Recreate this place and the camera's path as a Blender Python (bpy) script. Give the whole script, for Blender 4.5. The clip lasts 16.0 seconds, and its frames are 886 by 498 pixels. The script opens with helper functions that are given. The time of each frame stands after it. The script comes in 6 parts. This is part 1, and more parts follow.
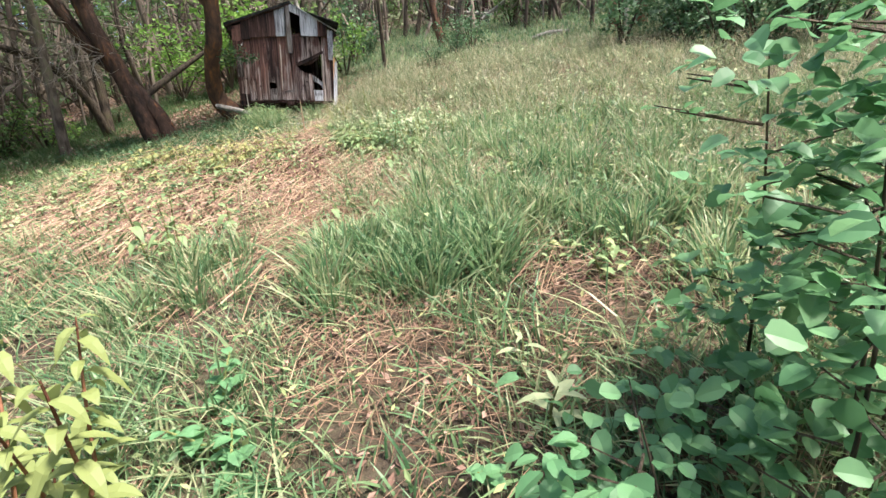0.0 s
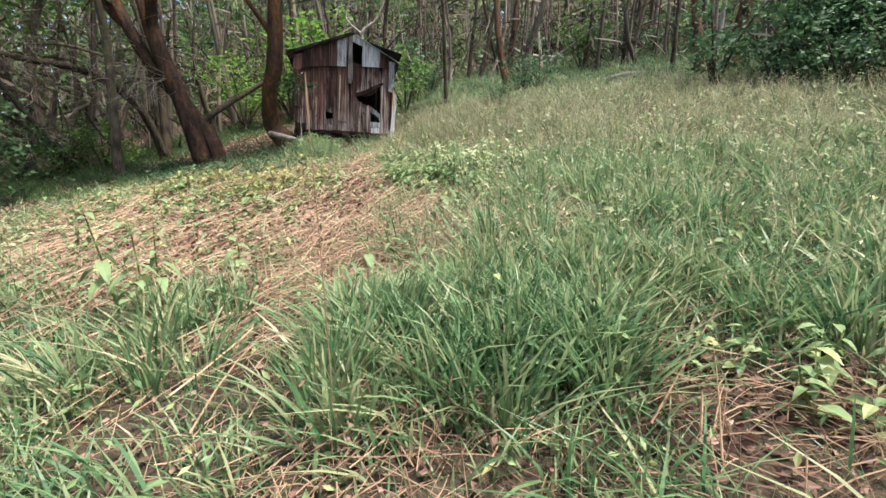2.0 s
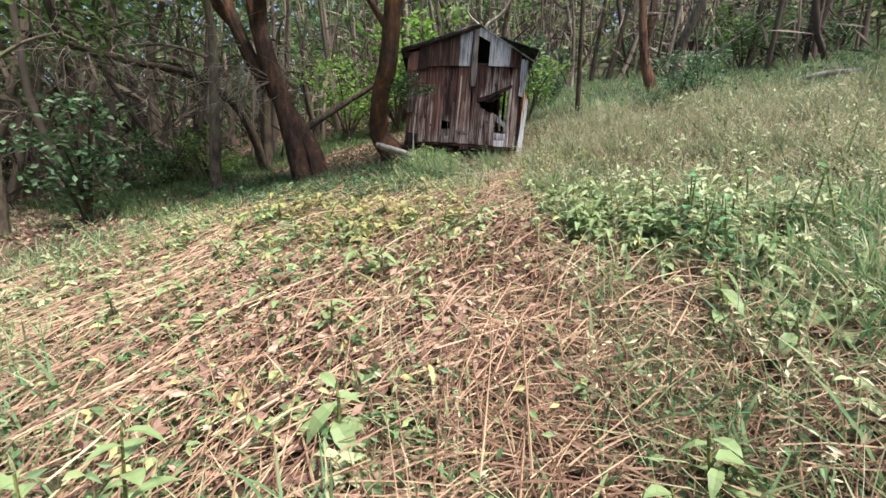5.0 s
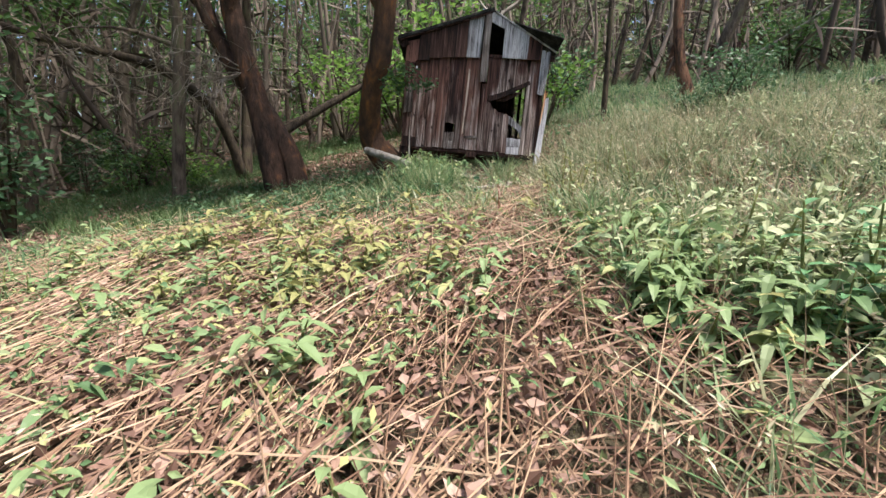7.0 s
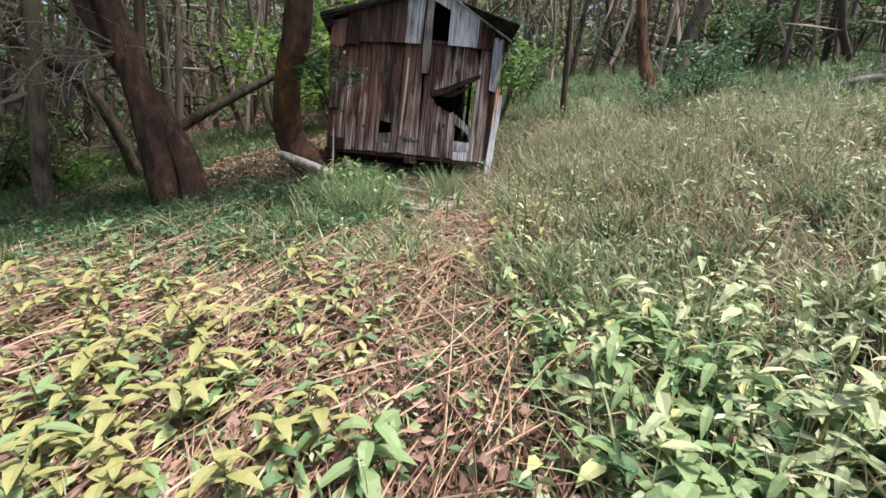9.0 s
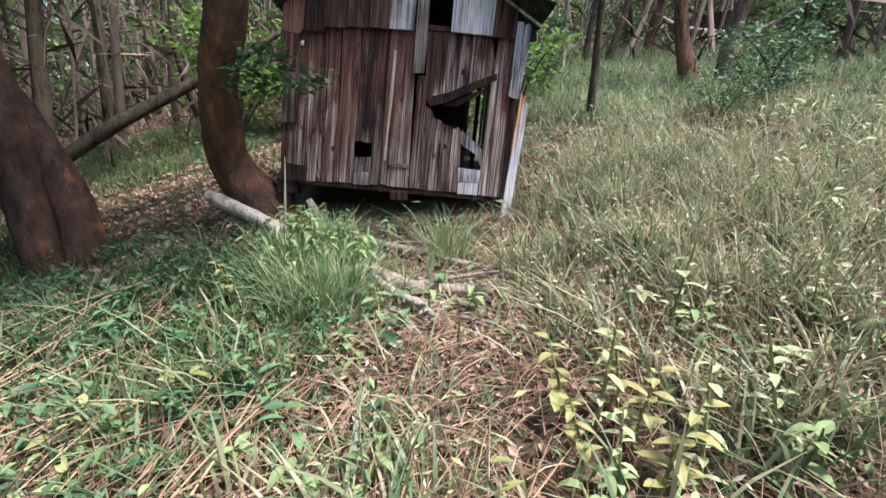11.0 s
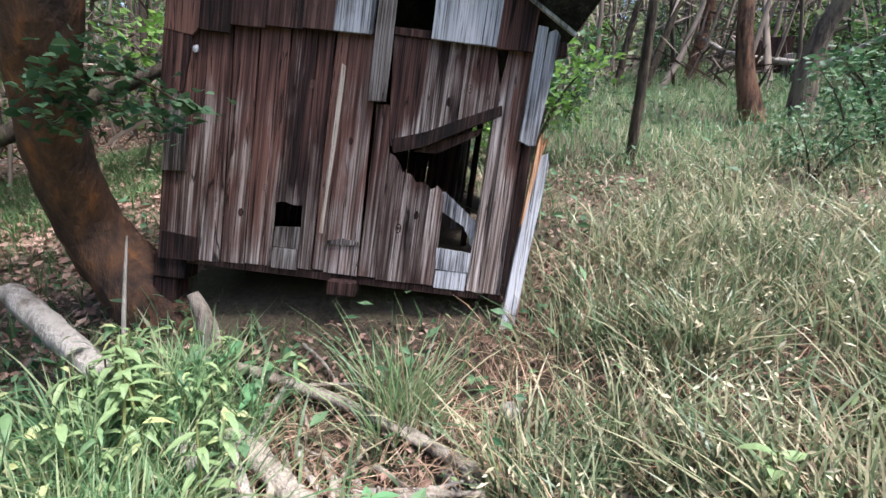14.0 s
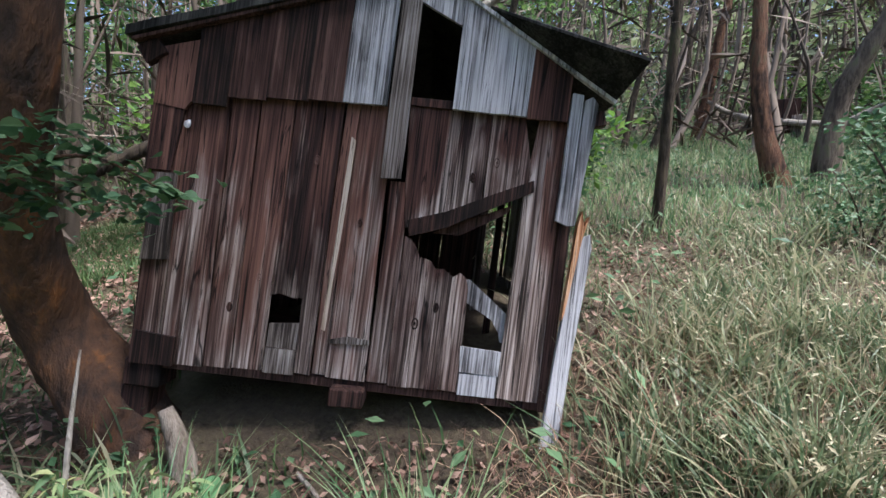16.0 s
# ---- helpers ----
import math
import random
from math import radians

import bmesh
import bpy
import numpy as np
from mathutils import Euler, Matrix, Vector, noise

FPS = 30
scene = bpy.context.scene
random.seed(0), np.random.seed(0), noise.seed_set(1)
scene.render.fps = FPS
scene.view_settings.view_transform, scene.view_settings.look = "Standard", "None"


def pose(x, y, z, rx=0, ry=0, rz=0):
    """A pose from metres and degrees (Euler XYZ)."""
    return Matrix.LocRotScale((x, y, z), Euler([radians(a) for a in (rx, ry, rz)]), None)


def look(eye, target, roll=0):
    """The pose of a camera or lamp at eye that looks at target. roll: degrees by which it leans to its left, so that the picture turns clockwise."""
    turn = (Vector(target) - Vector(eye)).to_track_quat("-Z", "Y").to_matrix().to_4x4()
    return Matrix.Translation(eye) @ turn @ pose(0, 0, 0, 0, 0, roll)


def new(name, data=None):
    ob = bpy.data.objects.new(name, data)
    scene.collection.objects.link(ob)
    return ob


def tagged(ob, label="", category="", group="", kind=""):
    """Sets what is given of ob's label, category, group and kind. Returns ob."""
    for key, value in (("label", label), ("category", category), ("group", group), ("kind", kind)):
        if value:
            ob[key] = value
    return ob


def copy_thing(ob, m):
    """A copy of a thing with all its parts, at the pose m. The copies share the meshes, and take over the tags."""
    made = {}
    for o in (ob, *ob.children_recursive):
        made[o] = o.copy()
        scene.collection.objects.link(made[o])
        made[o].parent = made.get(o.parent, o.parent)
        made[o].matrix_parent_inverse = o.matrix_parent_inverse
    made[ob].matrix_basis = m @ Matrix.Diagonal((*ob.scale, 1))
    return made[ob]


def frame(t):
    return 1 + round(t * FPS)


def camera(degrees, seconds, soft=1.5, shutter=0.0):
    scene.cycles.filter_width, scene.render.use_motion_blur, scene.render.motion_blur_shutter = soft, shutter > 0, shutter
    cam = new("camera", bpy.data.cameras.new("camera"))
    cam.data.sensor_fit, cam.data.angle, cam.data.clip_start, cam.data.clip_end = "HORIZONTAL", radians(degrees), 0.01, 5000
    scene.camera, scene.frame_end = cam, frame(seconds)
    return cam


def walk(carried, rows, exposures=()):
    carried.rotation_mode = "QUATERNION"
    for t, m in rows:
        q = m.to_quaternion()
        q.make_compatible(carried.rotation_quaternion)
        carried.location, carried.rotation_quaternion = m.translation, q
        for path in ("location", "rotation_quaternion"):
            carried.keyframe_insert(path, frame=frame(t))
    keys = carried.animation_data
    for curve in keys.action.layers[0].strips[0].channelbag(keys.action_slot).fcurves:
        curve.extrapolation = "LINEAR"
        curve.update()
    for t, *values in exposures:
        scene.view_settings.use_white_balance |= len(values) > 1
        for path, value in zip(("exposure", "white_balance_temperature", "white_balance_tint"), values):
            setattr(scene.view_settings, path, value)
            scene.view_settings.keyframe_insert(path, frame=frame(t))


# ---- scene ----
# ---- camera ----
cam = camera(89.7, 16.0)
PATH = [
    (0, (2.587, -1.342, 3.233), (2.046, 0.506, 2.693), -4.9),
    (0.5, (2.537, -1.302, 3.251), (1.88, 0.547, 2.864), -2.5),
    (1, (2.405, -1.156, 3.105), (1.716, 0.687, 2.746), -2.2),
    (1.5, (2.209, -0.631, 3.043), (1.489, 1.201, 2.687), -2.1),
    (2, (2.101, -0.227, 3.105), (1.358, 1.597, 2.758), -1.9),
    (2.5, (1.748, 0.124, 3.227), (0.981, 1.939, 2.88), -1.9),
    (3, (1.511, 0.356, 3.362), (0.714, 2.158, 3.022), -2.0),
    (3.5, (1.206, 0.793, 3.353), (0.357, 2.57, 3.005), -2.3),
    (4, (0.944, 0.975, 3.395), (0.057, 2.734, 3.048), -1.7),
    (4.5, (0.631, 1.156, 3.409), (-0.356, 2.864, 3.079), -0.9),
    (4.7, (0.523, 1.238, 3.407), (-0.519, 2.915, 3.088), -0.6),
    (6.8, (-0.256, 2.585, 3.482), (-1.384, 4.215, 3.214), 0.9),
    (7, (-0.33, 2.779, 3.494), (-1.447, 4.416, 3.223), 0.9),
    (7.5, (-0.424, 3.104, 3.644), (-1.486, 4.775, 3.366), 0.8),
    (8, (-0.58, 3.464, 3.766), (-1.594, 5.165, 3.487), 0.6),
    (8.2, (-0.615, 3.556, 3.807), (-1.614, 5.266, 3.529), 0.7),
    (10.3, (-1.217, 5.083, 4.394), (-2.106, 6.812, 3.924), 2.5),
    (10.5, (-1.343, 5.293, 4.501), (-2.238, 7.021, 4.035), 2.3),
    (11, (-1.793, 5.64, 4.57), (-2.707, 7.363, 4.132), 1.5),
    (11.5, (-2.113, 5.933, 4.729), (-3.038, 7.656, 4.309), 1.6),
    (12, (-2.162, 6.357, 4.817), (-3.091, 8.073, 4.38), 2.6),
    (12.5, (-2.369, 6.649, 4.76), (-3.301, 8.359, 4.305), 3.9),
    (13, (-2.53, 6.828, 4.82), (-3.474, 8.527, 4.347), 4.3),
    (13.5, (-2.416, 7.164, 4.808), (-3.37, 8.86, 4.349), 4.3),
    (14, (-2.381, 7.4, 4.922), (-3.372, 9.099, 4.562), 3.7),
    (14.5, (-2.591, 7.619, 5.105), (-3.62, 9.322, 4.906), 3.4),
    (15, (-2.691, 7.628, 5.219), (-3.735, 9.328, 5.069), 3.3),
    (15.5, (-2.709, 7.634, 5.175), (-3.756, 9.334, 5.059), 3.0),
    (16, (-2.726, 7.747, 5.067), (-3.765, 9.452, 4.959), 3.0),
]
walk(cam, [(t, look(eye, target, roll)) for t, eye, target, roll in PATH], [(0, 1.45, 6400, 13), (0.5, 1.18, 6400, 11), (1, 1.04, 6400, 11), (2, 1.1, 6350, 11), (4.5, 1.1, 6400, 14), (8, 0.95, 6300, 15), (11, 1.15, 6050, 17), (13.5, 1.42, 5850, 16), (14.2, 1.3, 5800, 16), (15, 1.12, 5800, 16), (16, 1.04, 5800, 16)])

# ---- light ----
SUN_ELEV, SUN_AZ = 65.0, 96.0
world = bpy.data.worlds.new("sky")
scene.world = world
world.use_nodes = True
wn = world.node_tree.nodes
sky = wn.new("ShaderNodeTexSky")
sky.sky_type = "NISHITA"
sky.sun_disc = False
sky.sun_elevation, sky.sun_rotation = radians(SUN_ELEV), radians(SUN_AZ)
sky.air_density, sky.dust_density, sky.ozone_density = 1.0, 3.0, 1.0
wn["Background"].inputs["Strength"].default_value = 0.15
world.node_tree.links.new(sky.outputs[0], wn["Background"].inputs["Color"])
sun = new("sun", bpy.data.lights.new("sun", "SUN"))
sun.data.energy, sun.data.angle, sun.data.color = 4.6, radians(9), (1.0, 0.95, 0.86)
to_sun = Vector((math.sin(radians(SUN_AZ)) * math.cos(radians(SUN_ELEV)), math.cos(radians(SUN_AZ)) * math.cos(radians(SUN_ELEV)), math.sin(radians(SUN_ELEV))))
sun.matrix_world = Matrix.Translation((0, 0, 40)) @ to_sun.to_track_quat("Z", "Y").to_matrix().to_4x4()

RNG = np.random.default_rng(7)


# ---- materials ----
def nodes_of(name):
    m = bpy.data.materials.new(name)
    m.use_nodes = True
    return m, m.node_tree.nodes, m.node_tree.links, m.node_tree.nodes["Principled BSDF"]


def ramp(n, stops):
    r = n.new("ShaderNodeValToRGB")
    e = r.color_ramp.elements
    while len(e) < len(stops):
        e.new(0.5)
    for el, (p, c) in zip(e, stops):
        el.position, el.color = p, (*c, 1)
    return r


def noise_node(n, l, scale, detail=4, stretch=None, coord="Object", rough=0.55):
    t = n.new("ShaderNodeTexNoise")
    t.inputs["Scale"].default_value, t.inputs["Detail"].default_value, t.inputs["Roughness"].default_value = scale, detail, rough
    tc = n.new("ShaderNodeTexCoord")
    if stretch:
        mp = n.new("ShaderNodeMapping")
        mp.inputs["Scale"].default_value = stretch
        l.new(tc.outputs[coord], mp.inputs["Vector"])
        l.new(mp.outputs["Vector"], t.inputs["Vector"])
    else:
        l.new(tc.outputs[coord], t.inputs["Vector"])
    return t


def math_node(n, l, op, a, b):
    m = n.new("ShaderNodeMath")
    m.operation = op
    for i, v in ((0, a), (1, b)):
        if isinstance(v, (int, float)):
            m.inputs[i].default_value = v
        else:
            l.new(v, m.inputs[i])
    return m.outputs[0]


def bump(n, l, b, height, strength, dist):
    k = n.new("ShaderNodeBump")
    k.inputs["Strength"].default_value, k.inputs["Distance"].default_value = strength, dist
    l.new(height, k.inputs["Height"])
    l.new(k.outputs["Normal"], b.inputs["Normal"])


def blades_material(name, stops, rough=0.55, translucent=0.35, per="island", patch=0.25):
    """Thin leaves: colour by blade, drifting in patches, light passing through."""
    m, n, l, b = nodes_of(name)
    if per == "island":
        r = n.new("ShaderNodeNewGeometry").outputs["Random Per Island"]
    else:
        r = n.new("ShaderNodeObjectInfo").outputs["Random"]
    big = noise_node(n, l, 0.9, 2)
    small = noise_node(n, l, 30, 2)
    v = math_node(n, l, "ADD", math_node(n, l, "MULTIPLY", r, 1 - 2 * patch), math_node(n, l, "MULTIPLY", big.outputs["Fac"], 1.6 * patch))
    v = math_node(n, l, "ADD", v, math_node(n, l, "MULTIPLY", small.outputs["Fac"], 0.4 * patch))
    c = ramp(n, stops)
    l.new(v, c.inputs["Fac"])
    l.new(c.outputs["Color"], b.inputs["Base Color"])
    b.inputs["Roughness"].default_value = rough
    b.inputs["Specular IOR Level"].default_value = 0.3
    t = n.new("ShaderNodeBsdfTranslucent")
    l.new(c.outputs["Color"], t.inputs["Color"])
    mix = n.new("ShaderNodeMixShader")
    mix.inputs["Fac"].default_value = translucent
    l.new(b.outputs[0], mix.inputs[1])
    l.new(t.outputs[0], mix.inputs[2])
    l.new(mix.outputs[0], n["Material Output"].inputs["Surface"])
    return m


def grain_coords(n, l):
    """Local coordinates shifted at random for each board, and its random number."""
    rnd = n.new("ShaderNodeObjectInfo").outputs["Random"]
    tc = n.new("ShaderNodeTexCoord")
    comb = n.new("ShaderNodeCombineXYZ")
    l.new(math_node(n, l, "MULTIPLY", rnd, 37.0), comb.inputs[2])
    l.new(math_node(n, l, "MULTIPLY", rnd, 11.0), comb.inputs[0])
    add = n.new("ShaderNodeVectorMath")
    l.new(tc.outputs["Object"], add.inputs[0])
    l.new(comb.outputs[0], add.inputs[1])
    return rnd, tc, add.outputs[0]


def grain(n, l, coords, across, along, detail, dist=0.0):
    """Noise drawn out along the board."""
    mp = n.new("ShaderNodeMapping")
    mp.inputs["Scale"].default_value = (across, across, along)
    l.new(coords, mp.inputs["Vector"])
    t = n.new("ShaderNodeTexNoise")
    t.inputs["Scale"].default_value, t.inputs["Detail"].default_value, t.inputs["Distortion"].default_value = 1.0, detail, dist
    l.new(mp.outputs[0], t.inputs["Vector"])
    return t.outputs["Fac"]


def mix_node(n, l, kind, factor, a, b):
    mx = n.new("ShaderNodeMix")
    mx.data_type, mx.blend_type = "RGBA", kind
    for key, v in (("Factor", factor), ("A", a), ("B", b)):
        if isinstance(v, (int, float, tuple)):
            mx.inputs[key].default_value = v
        else:
            l.new(v, mx.inputs[key])
    return mx.outputs["Result"]


def cracks(n, l, lines, low=0.12, width=0.022):
    """Thin dark drying cracks where a drawn-out noise crosses its middle."""
    k = ramp(n, [(0.004, (low, low, low)), (width, (1, 1, 1))])
    l.new(math_node(n, l, "ABSOLUTE", math_node(n, l, "SUBTRACT", lines, 0.5), 0.0), k.inputs["Fac"])
    return k.outputs["Color"]


def wood_material(name, dark, mid, light, grey=0.5, rough=0.85, shift=0.0):
    """Weathered sawn wood with the grain along local z: fine lines, broad streaks, drying cracks."""
    m, n, l, b = nodes_of(name)
    rnd, tc, co = grain_coords(n, l)
    fine = grain(n, l, co, 75, 1.3, 5, 0.6)
    broad = grain(n, l, co, 20, 0.8, 5, 1.0)
    blot = grain(n, l, co, 4.5, 1.7, 4, 0.6)
    v = math_node(n, l, "ADD", math_node(n, l, "MULTIPLY", fine, 1.1), math_node(n, l, "MULTIPLY", broad, 0.7))
    v = math_node(n, l, "ADD", v, math_node(n, l, "MULTIPLY", blot, 0.9))
    v = math_node(n, l, "ADD", v, math_node(n, l, "MULTIPLY", rnd, 0.26))
    v = math_node(n, l, "ADD", v, -0.96 + shift)
    c = ramp(n, [(0.24, tuple(0.35 * q for q in dark)), (0.38, dark), (0.52, mid), (0.65, tuple(grey * q + (1 - grey) * p for q, p in zip(light, mid))), (0.80, light)])
    l.new(v, c.inputs["Fac"])
    l.new(mix_node(n, l, "MULTIPLY", 1.0, c.outputs["Color"], cracks(n, l, grain(n, l, co, 42, 0.55, 3, 0.4), 0.25, 0.014)), b.inputs["Base Color"])
    b.inputs["Roughness"].default_value = rough
    b.inputs["Specular IOR Level"].default_value = 0.25
    bump(n, l, b, math_node(n, l, "ADD", fine, math_node(n, l, "MULTIPLY", broad, 0.6)), 0.6, 0.008)
    return m


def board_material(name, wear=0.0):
    """Old red-brown boards: stain kept in streaks and patches, worn grey grain towards the foot, drying cracks. Eave
    shade is painted in too: darker with height.
    """
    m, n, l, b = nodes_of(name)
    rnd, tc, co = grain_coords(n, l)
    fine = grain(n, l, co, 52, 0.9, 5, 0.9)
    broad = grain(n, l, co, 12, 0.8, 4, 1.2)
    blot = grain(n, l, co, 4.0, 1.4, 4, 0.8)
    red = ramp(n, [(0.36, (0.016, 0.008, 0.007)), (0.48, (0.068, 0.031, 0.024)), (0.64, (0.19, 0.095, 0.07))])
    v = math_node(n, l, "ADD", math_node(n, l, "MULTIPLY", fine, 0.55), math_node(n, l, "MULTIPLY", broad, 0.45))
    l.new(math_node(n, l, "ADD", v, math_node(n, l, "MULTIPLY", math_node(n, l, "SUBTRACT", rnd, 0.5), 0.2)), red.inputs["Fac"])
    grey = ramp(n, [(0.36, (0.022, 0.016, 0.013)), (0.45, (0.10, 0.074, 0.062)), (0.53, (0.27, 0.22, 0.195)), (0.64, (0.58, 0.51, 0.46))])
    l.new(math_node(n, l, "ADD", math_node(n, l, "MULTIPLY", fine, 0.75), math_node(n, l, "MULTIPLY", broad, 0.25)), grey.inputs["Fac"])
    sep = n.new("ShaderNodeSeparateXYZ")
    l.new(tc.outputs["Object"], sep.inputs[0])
    # Height term: wear greys the foot, and eave shade is painted in above.
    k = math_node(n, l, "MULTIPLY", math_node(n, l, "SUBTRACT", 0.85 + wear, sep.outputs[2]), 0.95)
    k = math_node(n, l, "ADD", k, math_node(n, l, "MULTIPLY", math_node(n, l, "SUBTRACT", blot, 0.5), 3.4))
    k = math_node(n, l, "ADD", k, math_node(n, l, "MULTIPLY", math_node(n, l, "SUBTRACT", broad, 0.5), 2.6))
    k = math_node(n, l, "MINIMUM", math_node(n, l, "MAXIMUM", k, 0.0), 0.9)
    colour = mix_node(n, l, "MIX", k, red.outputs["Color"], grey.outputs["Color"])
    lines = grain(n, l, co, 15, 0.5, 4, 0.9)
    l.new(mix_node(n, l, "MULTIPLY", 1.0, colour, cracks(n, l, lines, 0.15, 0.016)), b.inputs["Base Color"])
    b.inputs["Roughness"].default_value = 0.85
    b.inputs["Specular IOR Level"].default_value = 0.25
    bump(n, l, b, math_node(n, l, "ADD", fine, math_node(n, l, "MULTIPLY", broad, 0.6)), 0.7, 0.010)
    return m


def bark_material(name, dark, light, moss=None, stretch=(1, 1, 0.25), scale=14.0):
    m, n, l, b = nodes_of(name)
    f = noise_node(n, l, scale, 5, stretch, rough=0.65)
    g = noise_node(n, l, scale * 0.13, 3)
    v = math_node(n, l, "ADD", math_node(n, l, "MULTIPLY", f.outputs["Fac"], 0.6), math_node(n, l, "MULTIPLY", g.outputs["Fac"], 0.5))
    stops = [(0.30, tuple(0.4 * q for q in dark)), (0.44, dark), (0.58, light)]
    if moss:
        stops.append((0.70, moss))
    c = ramp(n, stops)
    l.new(v, c.inputs["Fac"])
    l.new(c.outputs["Color"], b.inputs["Base Color"])
    b.inputs["Roughness"].default_value = 0.9
    b.inputs["Specular IOR Level"].default_value = 0.2
    bump(n, l, b, f.outputs["Fac"], 1.0, 0.06)
    return m


def ground_material():
    m, n, l, b = nodes_of("soil_and_litter")
    a = noise_node(n, l, 0.6, 4)
    f = noise_node(n, l, 22, 6, rough=0.7)
    v = math_node(n, l, "ADD", math_node(n, l, "MULTIPLY", a.outputs["Fac"], 0.55), math_node(n, l, "MULTIPLY", f.outputs["Fac"], 0.5))
    c = ramp(n, [(0.32, (0.022, 0.018, 0.011)), (0.48, (0.07, 0.05, 0.03)), (0.6, (0.10, 0.085, 0.045)), (0.75, (0.17, 0.13, 0.08))])
    l.new(v, c.inputs["Fac"])
    l.new(c.outputs["Color"], b.inputs["Base Color"])
    b.inputs["Roughness"].default_value = 0.95
    bump(n, l, b, f.outputs["Fac"], 1.0, 0.05)
    return m


GROUND = ground_material()
GRASS = blades_material("green_grass", [(0.1, (0.03, 0.09, 0.04)), (0.34, (0.10, 0.20, 0.088)), (0.54, (0.205, 0.30, 0.138)), (0.72, (0.38, 0.385, 0.22)), (0.97, (0.58, 0.55, 0.39))], 0.4, 0.42)
DRY_GRASS = blades_material("drying_grass", [(0.1, (0.04, 0.075, 0.038)), (0.34, (0.115, 0.17, 0.085)), (0.52, (0.22, 0.26, 0.14)), (0.7, (0.38, 0.35, 0.22)), (0.97, (0.58, 0.52, 0.39))], 0.4, 0.4)
# Darker copy of the grass; the trees' shade is painted into its colour.
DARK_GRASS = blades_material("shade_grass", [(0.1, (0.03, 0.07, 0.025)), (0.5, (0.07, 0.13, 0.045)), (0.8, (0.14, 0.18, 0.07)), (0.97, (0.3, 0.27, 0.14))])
STRAW = blades_material("dry_straw", [(0.08, (0.06, 0.033, 0.024)), (0.4, (0.20, 0.115, 0.075)), (0.7, (0.42, 0.29, 0.185)), (0.95, (0.68, 0.58, 0.41))], 0.6, 0.1)
LITTER = blades_material("dead_leaves", [(0.1, (0.05, 0.028, 0.022)), (0.42, (0.19, 0.11, 0.08)), (0.72, (0.38, 0.255, 0.195)), (0.95, (0.58, 0.47, 0.37))], 0.75, 0.12)
WEED = blades_material("weed_leaves", [(0.12, (0.08, 0.155, 0.068)), (0.45, (0.17, 0.265, 0.115)), (0.7, (0.30, 0.375, 0.17)), (0.9, (0.48, 0.455, 0.2))], 0.5, 0.35, patch=0.12)
YELLOW = blades_material("yellowing_leaves", [(0.1, (0.15, 0.19, 0.07)), (0.5, (0.29, 0.29, 0.11)), (0.9, (0.46, 0.40, 0.20))], 0.55, 0.3)
SAPLING = blades_material("sapling_leaves", [(0.1, (0.07, 0.18, 0.08)), (0.5, (0.13, 0.28, 0.125)), (0.9, (0.22, 0.39, 0.19))], 0.45, 0.4)
YELLOW_WEED = blades_material("fading_weed_leaves", [(0.1, (0.075, 0.14, 0.05)), (0.45, (0.16, 0.235, 0.08)), (0.7, (0.30, 0.30, 0.10)), (0.9, (0.32, 0.22, 0.10))], 0.55, 0.35, patch=0.1)
PALE_WEED = blades_material("pale_weed_leaves", [(0.1, (0.20, 0.26, 0.13)), (0.5, (0.32, 0.37, 0.20)), (0.9, (0.45, 0.45, 0.28))], 0.6, 0.25)
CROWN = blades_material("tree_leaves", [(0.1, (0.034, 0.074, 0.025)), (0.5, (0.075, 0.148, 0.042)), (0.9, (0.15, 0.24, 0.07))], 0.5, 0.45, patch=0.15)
# Brighter copy of the crown leaves, with sunlight put into the green.
BRIGHT_CROWN = blades_material("sun_tinted_leaves", [(0.1, (0.08, 0.16, 0.03)), (0.5, (0.14, 0.27, 0.05)), (0.9, (0.24, 0.38, 0.09))], 0.5, 0.45, patch=0.15)
# Lighter leaf colour for the hillside; sunlight is painted into it.
SUN_TINTED = blades_material("sun_tinted_woodland_leaves", [(0.1, (0.075, 0.105, 0.05)), (0.5, (0.16, 0.21, 0.095)), (0.9, (0.33, 0.36, 0.21))], 0.55, 0.45, patch=0.15)
FAR_STEMS = blades_material("far_bark", [(0.1, (0.04, 0.03, 0.023)), (0.5, (0.115, 0.088, 0.067)), (0.9, (0.27, 0.22, 0.175))], 0.9, 0.0, patch=0.15)
SEED = blades_material("pale_seed_heads", [(0.1, (0.20, 0.17, 0.10)), (0.5, (0.40, 0.36, 0.23)), (0.9, (0.62, 0.58, 0.43))], 0.7, 0.25)
BUSH = blades_material("bush_leaves", [(0.1, (0.03, 0.075, 0.035)), (0.5, (0.07, 0.145, 0.065)), (0.9, (0.15, 0.24, 0.12))], 0.5, 0.3, patch=0.15)
STEM = bark_material("green_brown_stem", (0.13, 0.13, 0.05), (0.22, 0.24, 0.09))
RED_STEM = bark_material("dead_red_stem", (0.16, 0.06, 0.04), (0.30, 0.14, 0.08))
BARK_RED = bark_material("red_brown_bark", (0.038, 0.024, 0.017), (0.16, 0.082, 0.048), (0.10, 0.085, 0.05))
BARK_ORANGE = bark_material("orange_stained_bark", (0.04, 0.028, 0.022), (0.11, 0.058, 0.033), (0.27, 0.11, 0.035), (1, 1, 0.4), 8)
BARK_RUST = bark_material("rust_stained_oak_bark", (0.024, 0.016, 0.012), (0.07, 0.04, 0.027), (0.20, 0.085, 0.034), (1, 1, 0.3), 9)
BARK_GREY = bark_material("grey_brown_bark", (0.055, 0.042, 0.032), (0.15, 0.12, 0.09), (0.13, 0.14, 0.07))
